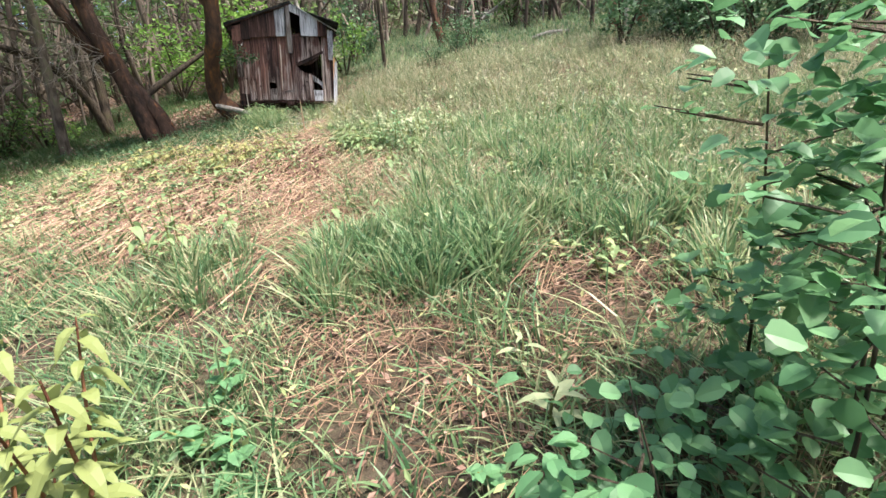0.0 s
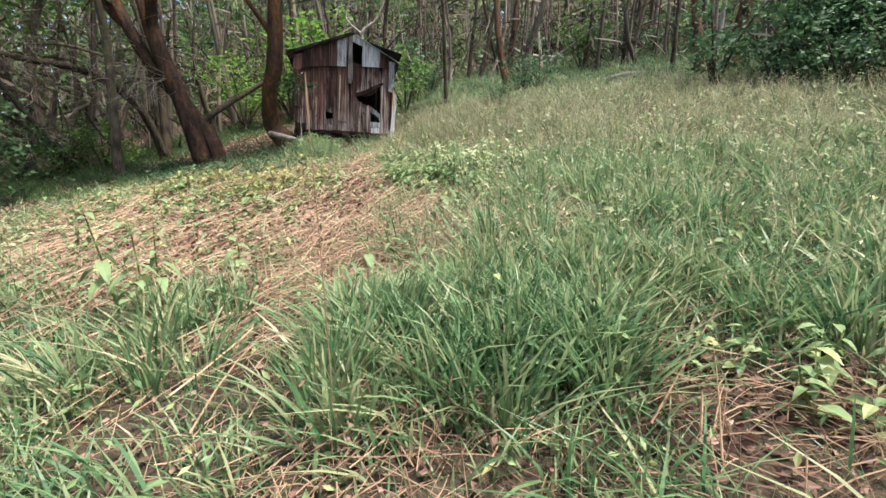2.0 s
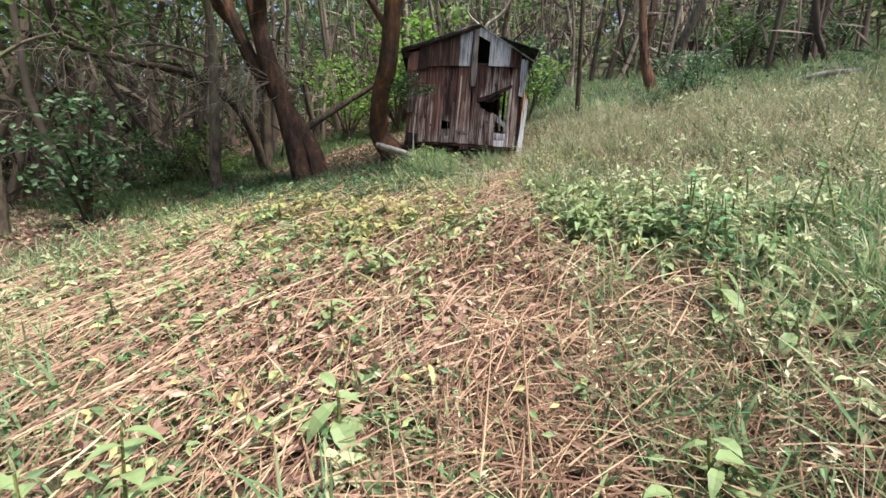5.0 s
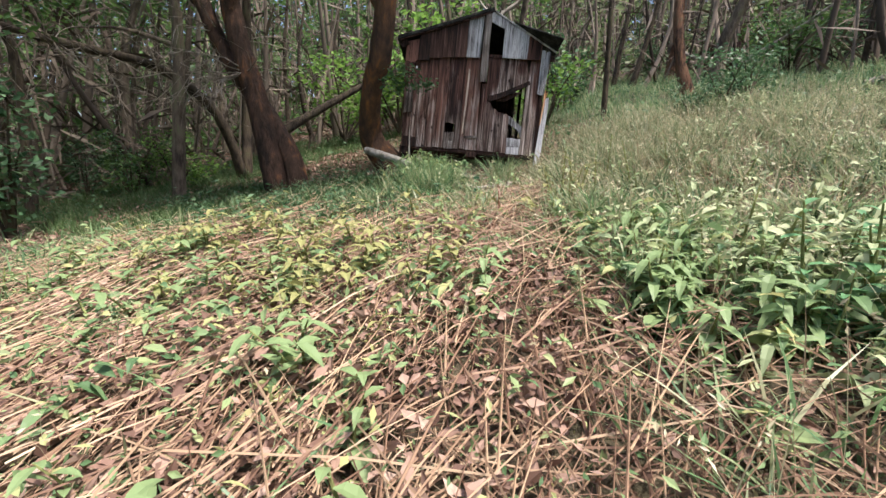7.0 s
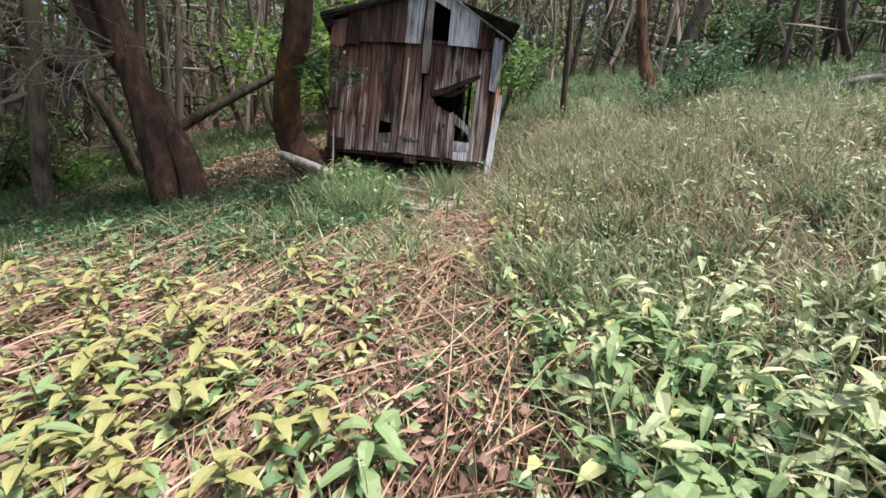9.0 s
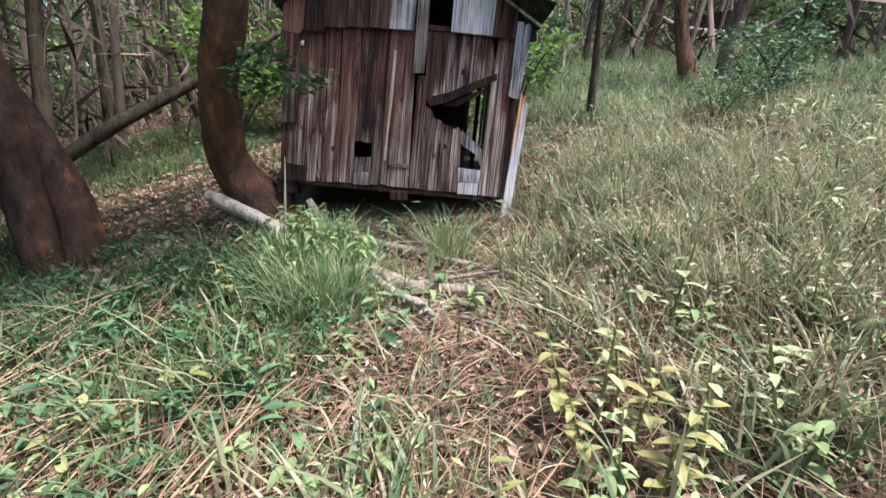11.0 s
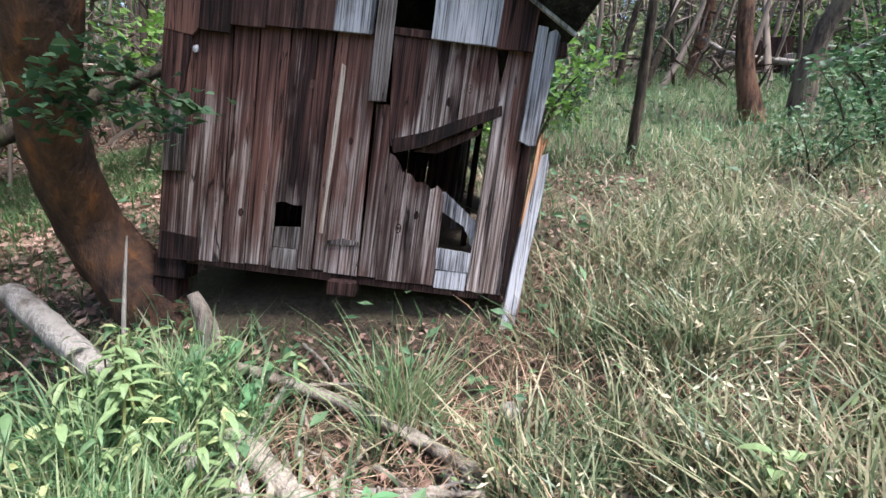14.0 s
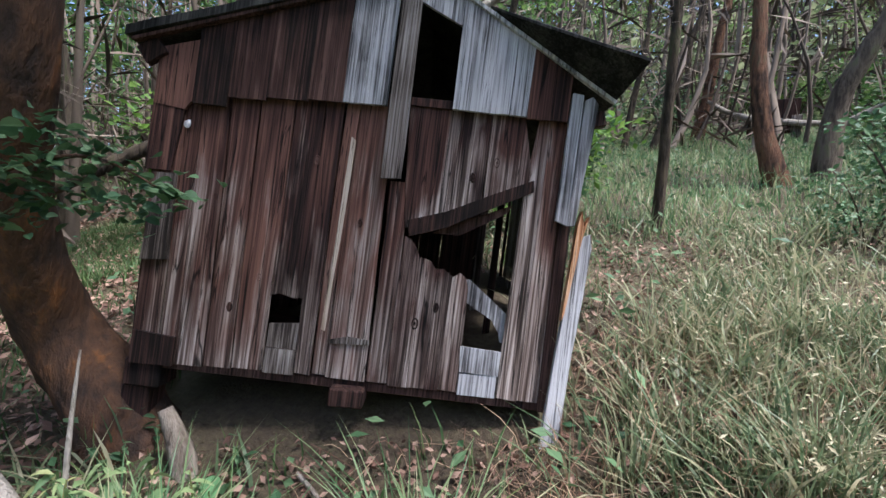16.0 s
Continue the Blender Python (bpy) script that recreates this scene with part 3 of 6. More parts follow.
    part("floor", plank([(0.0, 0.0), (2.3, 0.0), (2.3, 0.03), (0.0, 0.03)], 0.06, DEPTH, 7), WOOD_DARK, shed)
    for y in (0.5, 1.0, 1.5):
        part("joist", bar((0.02, y, -0.05), (2.28, y, -0.05), 0.07, 0.1), WOOD_DARK, shed)
    part("block", bar((1.10, 0.03, -0.08), (1.29, 0.03, -0.075), 0.10, 0.2), WOOD_DARK, shed)
    part("block", bar((-0.06, 0.1, -0.09), (0.14, 0.1, -0.09), 0.16, 0.2), WOOD_DARK, shed)
    part("block", bar((0.0, 0.12, -0.95), (0.0, 0.12, -0.16), 0.16, 0.18), WOOD_DARK, shed)
    part("block", bar((1.2, 0.6, -0.7), (1.2, 0.6, -0.1), 0.18, 0.2), WOOD_DARK, shed)
    part("block", bar((2.2, 0.3, -0.6), (2.2, 0.3, -0.09), 0.16, 0.18), WOOD_DARK, shed)
    # left wall, full; right wall, with gaps; back wall
    y = 0.10
    while y < DEPTH - 0.05:
        w = 0.16 + 0.05 * random.random()
        bm = plank([(y, -0.02), (min(y + w, DEPTH), -0.02), (min(y + w, DEPTH), 1.72), (y, 1.72)], -0.011, 0.011, int(y * 99))
        bm.transform(Matrix.Translation((-0.02, 0, 0)) @ Matrix(((0, 1, 0, 0), (1, 0, 0, 0), (0, 0, 1, 0), (0, 0, 0, 1))))
        bmesh.ops.recalc_face_normals(bm, faces=bm.faces)
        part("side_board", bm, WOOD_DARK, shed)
        if not (0.55 < y < 0.8 or 1.1 < y < 1.35):
            bm = plank([(y, -0.02), (min(y + w, DEPTH), -0.02), (min(y + w, DEPTH), 1.72), (y, 1.72)], -0.011, 0.011, int(y * 99) + 5)
            bm.transform(Matrix.Translation((2.335, 0, 0)) @ Matrix(((0, 1, 0, 0), (1, 0, 0, 0), (0, 0, 1, 0), (0, 0, 0, 1))))
            bmesh.ops.recalc_face_normals(bm, faces=bm.faces)
            part("side_board", bm, WOOD_MID, shed)
        y += w + 0.004
    x = 0.0
    while x < 2.3:
        w = 0.17 + 0.05 * random.random()
        b = min(x + w, 2.31)
        if not 1.95 < x < 2.1:
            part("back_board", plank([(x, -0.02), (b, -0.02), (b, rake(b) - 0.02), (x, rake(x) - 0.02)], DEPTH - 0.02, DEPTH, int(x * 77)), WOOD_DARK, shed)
        x = b + 0.005
        if b >= 2.31:
            break
    part("stud", bar((1.98, 1.3, 0.02), (1.98, 1.3, 1.7), 0.06, 0.06), WOOD_MID, shed)
    part("stud", bar((2.06, 0.9, 0.02), (2.06, 0.9, 1.7), 0.05, 0.05), WOOD_DARK, shed)
    # roof: two slopes with rafters, a torn sheet at the front of the right slope
    def slope(a, b, name, mat, t=0.03, y0=-0.10, y1=DEPTH + 0.15, seed=1):
        r = random.Random(seed)
        bm = bmesh.new()
        nx, ny = 10, 8
        top, bot = [], []
        for i in range(nx + 1):
            for j in range(ny + 1):
                f, h = i / nx, j / ny
                sag = -0.02 * math.sin(math.pi * f) + r.uniform(-0.008, 0.008)
                p = Vector((a[0] + (b[0] - a[0]) * f, y0 + (y1 - y0) * h + r.uniform(-0.012, 0.012) * (j in (0, ny)), a[1] + (b[1] - a[1]) * f + sag * 0.5))
                bot.append(bm.verts.new(p))
                top.append(bm.verts.new(p + Vector((0, 0, t + r.uniform(0, 0.01)))))
        def idx(i, j):
            return i * (ny + 1) + j
        for i in range(nx):
            for j in range(ny):
                q = [idx(i, j), idx(i + 1, j), idx(i + 1, j + 1), idx(i, j + 1)]
                bm.faces.new([top[c] for c in q])
                bm.faces.new([bot[c] for c in q[::-1]])
        for i in range(nx):
            for j in (0, ny):
                bm.faces.new([bot[idx(i, j)], bot[idx(i + 1, j)], top[idx(i + 1, j)], top[idx(i, j)]])
        for j in range(ny):
            for i in (0, nx):
                bm.faces.new([bot[idx(i, j)], bot[idx(i, j + 1)], top[idx(i, j + 1)], top[idx(i, j)]])
        bmesh.ops.recalc_face_normals(bm, faces=bm.faces)
        return part(name, bm, mat, shed, "black tar-paper roof slope")
    slope(EAVE_L, APEX, "roof_slope", ROOFING, 0.045, -0.11)
    slope(APEX, EAVE_R, "roof_slope", ROOFING, 0.03, -0.035, seed=2)
    bm = bmesh.new()
    quad = [Vector((1.72, -0.06, rake(1.72) + 0.02)), Vector((2.49, -0.045, 1.765)), Vector((2.53, -0.36, 1.87)), Vector((2.02, -0.20, 2.05))]
    up = Vector((0.0, 0.0, 0.014))
    lo = [bm.verts.new(p) for p in quad]
    hi = [bm.verts.new(p + up) for p in quad]
    bm.faces.new(lo[::-1])
    bm.faces.new(hi)
    for i in range(4):
        bm.faces.new((lo[i], lo[(i + 1) % 4], hi[(i + 1) % 4], hi[i]))
    bmesh.ops.recalc_face_normals(bm, faces=bm.faces)
    part("torn_roof_sheet", bm, ROOFING, shed, "black torn roofing sheet bent forward")
    part("rake_trim", bar((1.40, -0.055, rake(1.40) - 0.0), (2.49, -0.055, rake(2.49) - 0.0), 0.022, 0.03), FLASHING, shed, "pale grey roof edge strip")
    part("rake_trim", bar((-0.2, -0.07, rake(-0.2) - 0.025), (1.34, -0.07, rake(1.34) - 0.025), 0.02, 0.04), WOOD_DARK, shed)
    part("rafter_tail", bar((-0.16, -0.03, 1.66), (-0.06, -0.03, 1.74), 0.11, 0.05), WOOD_DARK, shed)
    part("rafter_tail", bar((2.36, 0.04, 1.66), (2.47, 0.04, 1.69), 0.09, 0.06), WOOD_DARK, shed)
    # knots in the boards: dark oval plugs a little proud of the face
    for kx, kz, kr in ((0.855, 1.22, 0.028), (1.52, 0.37, 0.034), (1.63, 0.475, 0.026), (0.475, 0.335, 0.024), (1.87, 1.34, 0.03), (1.745, 1.24, 0.026), (0.32, 0.94, 0.02), (0.62, 0.52, 0.022), (1.14, 0.9, 0.02)):
        bm = bmesh.new()
        rings = []
        for f, y in ((1.0, 0.004), (0.75, -0.007), (0.45, -0.003), (0.15, -0.006)):
            rings.append([bm.verts.new((kx + kr * f * 0.7 * math.cos(a * math.pi / 6), y, kz + kr * f * 1.25 * math.sin(a * math.pi / 6))) for a in range(12)])
        for p, q in zip(rings, rings[1:]):
            for a in range(12):
                bm.faces.new((p[a], p[(a + 1) % 12], q[(a + 1) % 12], q[a]))
        bm.faces.new(rings[-1])
        bmesh.ops.recalc_face_normals(bm, faces=bm.faces)
        part("knot", bm, WOOD_DARK, shed)
    # pale fungus on the wall
    bm = bmesh.new()
    bmesh.ops.create_icosphere(bm, subdivisions=2, radius=0.02)
    for v in bm.verts:
        v.co *= 1 + 0.35 * noise.noise(v.co * 90)
        v.co = Vector((0.13 + v.co.x, -0.035 + v.co.y * 0.5, 1.32 + v.co.z * 1.2))
    part("fungus", bm, FLASHING, shed, "pale bracket fungus on a board")


build_shed()

# leaning post against the shed's corner
post = thing("fence_post", "pale split leaning post with a torn orange top", "post", SHED)
part("shaft", plank([(2.275, -0.52), (2.375, -0.52), (2.405, 0.3), (2.44, 0.92), (2.425, 0.99), (2.36, 0.96), (2.345, 0.7), (2.315, 0.3)], -0.10, -0.065, 31), WOOD_GREY, post)
part("torn_top", plank([(2.322, 0.5), (2.334, 0.53), (2.356, 0.74), (2.385, 0.97), (2.405, 1.09), (2.378, 1.03), (2.365, 1.12), (2.345, 1.04), (2.335, 0.72)], -0.106, -0.06, 32), TORN, post, "torn orange wood splinter")


# ---- trees ----
def leaf_cloud(n, centres, radius, size, aspect=0.55, tilt=0.7):
    c = np.asarray(centres, float)
    pick = RNG.integers(0, len(c), n)
    p = RNG.normal(0, 1, (n, 3))
    p /= np.linalg.norm(p, axis=1, keepdims=True)
    p = c[pick] + p * (RNG.uniform(0.15, 1.0, n) ** 0.6)[:, None] * radius * np.array([1, 1, 0.65])
    return leaf_quads(p, RNG.uniform(0.6, 1.3, n) * size, tilt, aspect)


def build_tree(name, label, line, radii, bark, limbs=(), crown=None, sides=12, wob=0.06, category="tree", seed=1, group=""):
    """limbs: (points, radii); crown: (centres, radius, leaves, size, material)."""
    t = thing(name, label, category, None, group)
    part("trunk", fast_mesh("trunk", *tube(line, radii, sides, wob, 6, seed), smooth=True), bark, t)
    for i, (pts, rad) in enumerate(limbs):
        part("limb", fast_mesh("limb", *tube(pts, rad, 6, 0.08, 4, seed + i), smooth=True), bark, t)
    if crown:
        centres, radius, n, size, mat = crown
        v, tr = leaf_cloud(n, centres, radius, size)
        part("crown", fast_mesh("crown", v, None, tr), mat, t)
    return t


def twigs(start, count, length, seed, up=0.2, spread=1.0, toward=(0, 0, 0), rad=0.012):
    """Branching bare twigs from a start point."""
    r = np.random.default_rng(seed)
    out = []
    for _ in range(count):
        d = Vector(r.normal(0, spread, 3)) + Vector(toward) + Vector((0, 0, up))
        d.normalize()
        p = Vector(start)
        pts = [p.copy()]
        for s in range(4):
            d = (d + Vector(r.normal(0, 0.35, 3))).normalized()
            p = p + d * length / 4
            pts.append(p.copy())
        out.append(tube(pts, [rad, rad * 0.8, rad * 0.6, rad * 0.4, rad * 0.2], 4, 0, 2, 1, False))
        for j in (1, 2, 3):
            e = (d + Vector(r.normal(0, 0.8, 3))).normalized()
            q = [pts[j], pts[j] + e * length * 0.2, pts[j] + (e + Vector(r.normal(0, 0.4, 3))) * length * 0.36]
            out.append(tube(q, [rad * 0.5, rad * 0.35, rad * 0.12], 3, 0, 2, 1, False))
    return merge(out)


def named_trees():
    # The long limb and its crown centres are added above the view for shade.
    a = build_tree("oak_tree", "big leaning tree with red-brown bark and a forked trunk", [(-6.85, 7.47, 3.0), (-6.93, 7.47, 3.42), (-7.08, 7.46, 3.9), (-7.24, 7.46, 4.4), (-7.42, 7.45, 4.95), (-7.62, 7.44, 5.45), (-8.0, 7.42, 6.5), (-8.7, 7.4, 9.5)],
                   [0.25, 0.21, 0.195, 0.185, 0.18, 0.175, 0.165, 0.10], BARK_RUST,
                   [([(-6.65, 7.65, 3.0), (-6.72, 7.7, 3.6), (-7.02, 7.7, 4.2), (-7.55, 7.6, 4.9), (-7.95, 7.4, 5.5), (-8.5, 7.2, 6.6), (-9.3, 7.0, 9)], [0.24, 0.19, 0.17, 0.16, 0.15, 0.14, 0.06]),
                    ([(-7.97, 7.42, 6.4), (-7.3, 7.1, 7.8), (-6.2, 6.7, 8.6), (-4.8, 7.0, 8.9), (-3.3, 7.6, 9.1)], [0.15, 0.11, 0.08, 0.05, 0.015]), ([(-8.5, 7.2, 6.6), (-9.6, 7.0, 7.6), (-10.6, 6.6, 8.1)], [0.14, 0.08, 0.03])],
                   ([(-8.6, 7.8, 9.0), (-6.2, 6.5, 8.7), (-10.4, 6.7, 8.4), (-8.5, 8.9, 9.4), (-5.1, 6.9, 8.9), (-4.2, 7.2, 9.0), (-3.4, 7.6, 9.1), (-5.4, 6.2, 8.8), (-6.6, 5.5, 8.8), (-7.8, 5.2, 8.7), (-6.9, 6.2, 8.9)], 1.3, 6200, 0.16, CROWN), 14, seed=3)
    part("twig_spray", fast_mesh("twig_spray", *twigs((-7.6, 7.4, 5.4), 9, 1.5, 5, -0.3, 0.7, (0.2, -1.2, -0.2), 0.014)), TWIG, a, "bare grey twigs")
    part("twig_spray", fast_mesh("twig_spray", *twigs((-8.2, 7.3, 6.1), 9, 1.8, 15, -0.2, 0.8, (-0.8, -1.0, -0.2), 0.014)), TWIG, a, "bare grey twigs")
    # Limb and crown centres reaching over the shed are added, unseen, to shade it.
    b = build_tree("shed_tree", "curved tree with orange-stained bark beside the shed", [(-5.35, 9.02, 3.35), (-5.72, 8.98, 3.86), (-6.02, 8.82, 4.3), (-5.88, 8.6, 4.82), (-5.66, 8.48, 5.3), (-5.45, 8.44, 5.8), (-5.2, 8.4, 7.5), (-5.0, 8.4, 9.0)],
                   [0.33, 0.26, 0.21, 0.18, 0.175, 0.18, 0.14, 0.07], BARK_ORANGE,
                   [([(-5.45, 8.4, 6.3), (-5.9, 8.0, 7.2), (-6.4, 7.8, 8.0)], [0.08, 0.05, 0.02]), ([(-5.2, 8.4, 7.0), (-4.6, 8.6, 7.8), (-3.9, 9.1, 8.5), (-2.6, 9.7, 9.2)], [0.07, 0.05, 0.035, 0.015]),
                    ([(-5.6, 8.45, 5.2), (-5.09, 8.39, 5.22), (-4.93, 8.57, 5.27), (-4.78, 8.79, 5.14)], [0.016, 0.012, 0.008, 0.003])],
                   ([(-5.0, 8.4, 8.6), (-6.3, 7.8, 8.2), (-4.1, 8.8, 8.4), (-5.1, 9.2, 8.6), (-3.4, 9.4, 8.9), (-2.6, 9.7, 9.3), (-3.2, 10.4, 9.4), (-4.2, 10.2, 9.2), (-1.9, 9.5, 9.4), (-2.0, 10.0, 9.6)], 1.15, 3400, 0.15, CROWN), 14, seed=8)
    mesh = round_leaves([(-5.09, 8.39, 5.22), (-4.93, 8.57, 5.27), (-4.78, 8.79, 5.14), (-5.01, 8.49, 5.12), (-4.84, 8.64, 5.09), (-5.07, 8.45, 5.37), (-5.2, 8.34, 5.2), (-5.16, 8.36, 5.05)], 42, 0.15, 0.06, 4)
    tagged(part("leaf_spray", fast_mesh("leaf_spray", *mesh), BUSH, b, "spray of small lobed green leaves"), kind="stuff")
    br = thing("fallen_branch", "long dark dead branch leaning between two trunks", "branch")
    part("stem", fast_mesh("stem", *tube([(-7.8, 7.9, 4.25), (-7.5, 8.4, 4.7), (-7.35, 9.0, 5.1), (-7.05, 9.8, 5.64), (-6.74, 10.24, 6.04)], [0.08, 0.075, 0.07, 0.055, 0.03], 8, 0.06), smooth=True), BARK_DARK, br)


named_trees()


def far_tree(label, line, r0, bark=BARK_GREY, crown=CROWN, seed=1, leaves=700, category="tree"):
    """A woodland tree from a leaning line; the trunk runs on above into limbs and a thin crown."""
    r = random.Random(seed)
    base, top = Vector(line[0]), Vector(line[-1])
    base.z = min(base.z, g1(base.x, base.y)) - 0.1
    d = (top - Vector(line[-2])).normalized()
    ext = [top + (d * 0.6 + Vector((0, 0, 0.6))) * s for s in (2.0, 4.0)]
    pts = [base] + [Vector(p) for p in line[1:]] + ext
    r0 *= 0.68
    rad = [r0 * 1.35] + [r0 * (1 - 0.12 * i) for i in range(1, len(line))] + [r0 * 0.5, r0 * 0.2]
    limbs, ends = [], [ext[1]]
    for i in range(3):
        s = top.lerp(ext[1], 0.2 + 0.25 * i)
        e = s + Vector((r.uniform(-1.5, 1.5), r.uniform(-1.5, 1.5), r.uniform(0.3, 1.2)))
        limbs.append(([s, s.lerp(e, 0.5) + Vector((0, 0, 0.15)), e], [r0 * 0.35, r0 * 0.22, r0 * 0.08]))
        ends.append(e)
    return build_tree("woodland_tree", label, pts, rad, bark, limbs, (ends, 0.9, leaves, 0.12, crown), 9, 0.06, category, seed, "woodland trees")


far_tree("curved red-brown tree trunk in grass behind the shed", [(-1.9, 16.75, 6.0), (-2.17, 16.75, 6.8), (-2.32, 16.74, 7.82), (-2.38, 16.74, 9.0)], 0.24, BARK_RED, seed=11)
far_tree("slim leaning brown tree behind the shed", [(-3.5, 22.9, 7.5), (-3.25, 22.94, 9.06), (-3.04, 22.94, 10.96), (-2.9, 22.95, 11.9)], 0.25, BARK_RED, seed=12)
far_tree("slim dark leaning tree behind the shed", [(-4.4, 20.94, 7.2), (-3.97, 20.99, 8.77), (-3.72, 21.01, 9.91), (-3.37, 21.03, 11.13)], 0.16, BARK_DARK, seed=13)
far_tree("grey leaning tree beside the fallen boards", [(-1.36, 16.84, 6.0), (-1.28, 16.83, 7.2), (-1.0, 16.79, 8.0), (-0.7, 16.75, 8.8)], 0.24, BARK_GREY, seed=14)
far_tree("thick red-brown tree at the meadow's edge", [(4.05, 15.3, 5.2), (3.99, 15.27, 6.2), (3.8, 15.29, 7.9)], 0.22, BARK_RED, seed=15)
far_tree("thick red-brown tree at the meadow's edge", [(4.85, 15.9, 5.5), (4.95, 15.8, 6.3), (5.2, 15.6, 7.9)], 0.34, BARK_RED, seed=16)
pole = thing("bleached_pole", "bleached bare leaning dead stem", "branch")
part("stem", fast_mesh("stem", *tube([(4.3, 15.15, 5.3), (4.4, 15.12, 6.2), (4.56, 15.1, 7.8)], [0.09, 0.08, 0.06], 8, 0.05), smooth=True), DEAD, pole)


def wood_prototypes():
    protos = []
    for i in range(7):
        r = random.Random(40 + i)
        h = r.uniform(5, 8)
        lean = Vector((r.uniform(-0.9, 0.9), r.uniform(-0.9, 0.9), 0))
        k = Vector((r.uniform(-0.3, 0.3), r.uniform(-0.3, 0.3), 0))
        line = [Vector((0, 0, -0.3)), lean * 0.15 + k * 0.5 + Vector((0, 0, h * 0.22)), lean * 0.4 + k + Vector((0, 0, h * 0.5)), lean * 0.75 + Vector((0, 0, h * 0.78)), lean + Vector((0, 0, h))]
        r0 = r.uniform(0.05, 0.13)
        limbs, ends = [], [line[-1]]
        for j in range(4):
            s = line[1].lerp(line[-1], r.uniform(0.15, 0.95))
            e = s + Vector((r.uniform(-1.6, 1.6), r.uniform(-1.6, 1.6), r.uniform(-0.2, 1.1)))
            limbs.append(([s, s.lerp(e, 0.5) + Vector((0, 0, 0.12)), e], [r0 * 0.4, r0 * 0.25, r0 * 0.07]))
            if s.z > h * 0.45:
                ends.append(e)
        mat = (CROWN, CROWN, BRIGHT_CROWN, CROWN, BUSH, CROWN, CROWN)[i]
        t = build_tree("woodland_tree", ("slim woodland tree with dark bark and thin leaves", "slim woodland tree with grey-brown bark and thin leaves")[i % 2], line, [r0 * 1.3, r0, r0 * 0.85, r0 * 0.6, r0 * 0.25],
                       (BARK_DARK, BARK_GREY)[i % 2], limbs, (ends, 1.0, 300, 0.16, mat), 7, 0.05, "tree", 60 + i, "woodland trees")
        part("twig_spray", fast_mesh("twig_spray", *twigs(tuple(line[1].lerp(line[2], 0.5)), 4, 1.4, 70 + i, 0.3, 0.9, (0, 0, 0), 0.012)), TWIG, t, "bare grey twigs")
        protos.append(t)
    return protos


def shrub_prototypes():
    out = []
    for i in range(4):
        r = random.Random(90 + i)
        t = thing("shrub", "leafy green woodland shrub", "shrub", None, "undergrowth shrubs")
        stems, ends = [], []
        for j in range(6):
            e = Vector((r.uniform(-0.8, 0.8), r.uniform(-0.8, 0.8), r.uniform(0.5, 1.5)))
            stems.append(tube([Vector((0, 0, -0.1)), e * 0.5 + Vector((0, 0, 0.15)), e], [0.025, 0.016, 0.006], 5, 0, 3, j, False))
            ends += [e, e * 0.6]
        part("woody_base", fast_mesh("woody_base", *merge(stems)), BARK_DARK, t)
        v, tr = leaf_cloud(680, ends, 0.42, 0.11)
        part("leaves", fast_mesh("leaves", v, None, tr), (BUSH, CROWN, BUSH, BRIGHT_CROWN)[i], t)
        out.append(t)
    return out


def clear_of_view(x, y):
    """The meadow, the shed and the walk are kept free of woodland."""
    if -3.6 < x < 8 and -6 < y < 13:
        return False
    if -2.8 < x < 3.4 and 13 <= y < 19.5:
        return False
    if -8.5 < x <= -3.6 and -3 < y < 13.5:
        return False
    return True


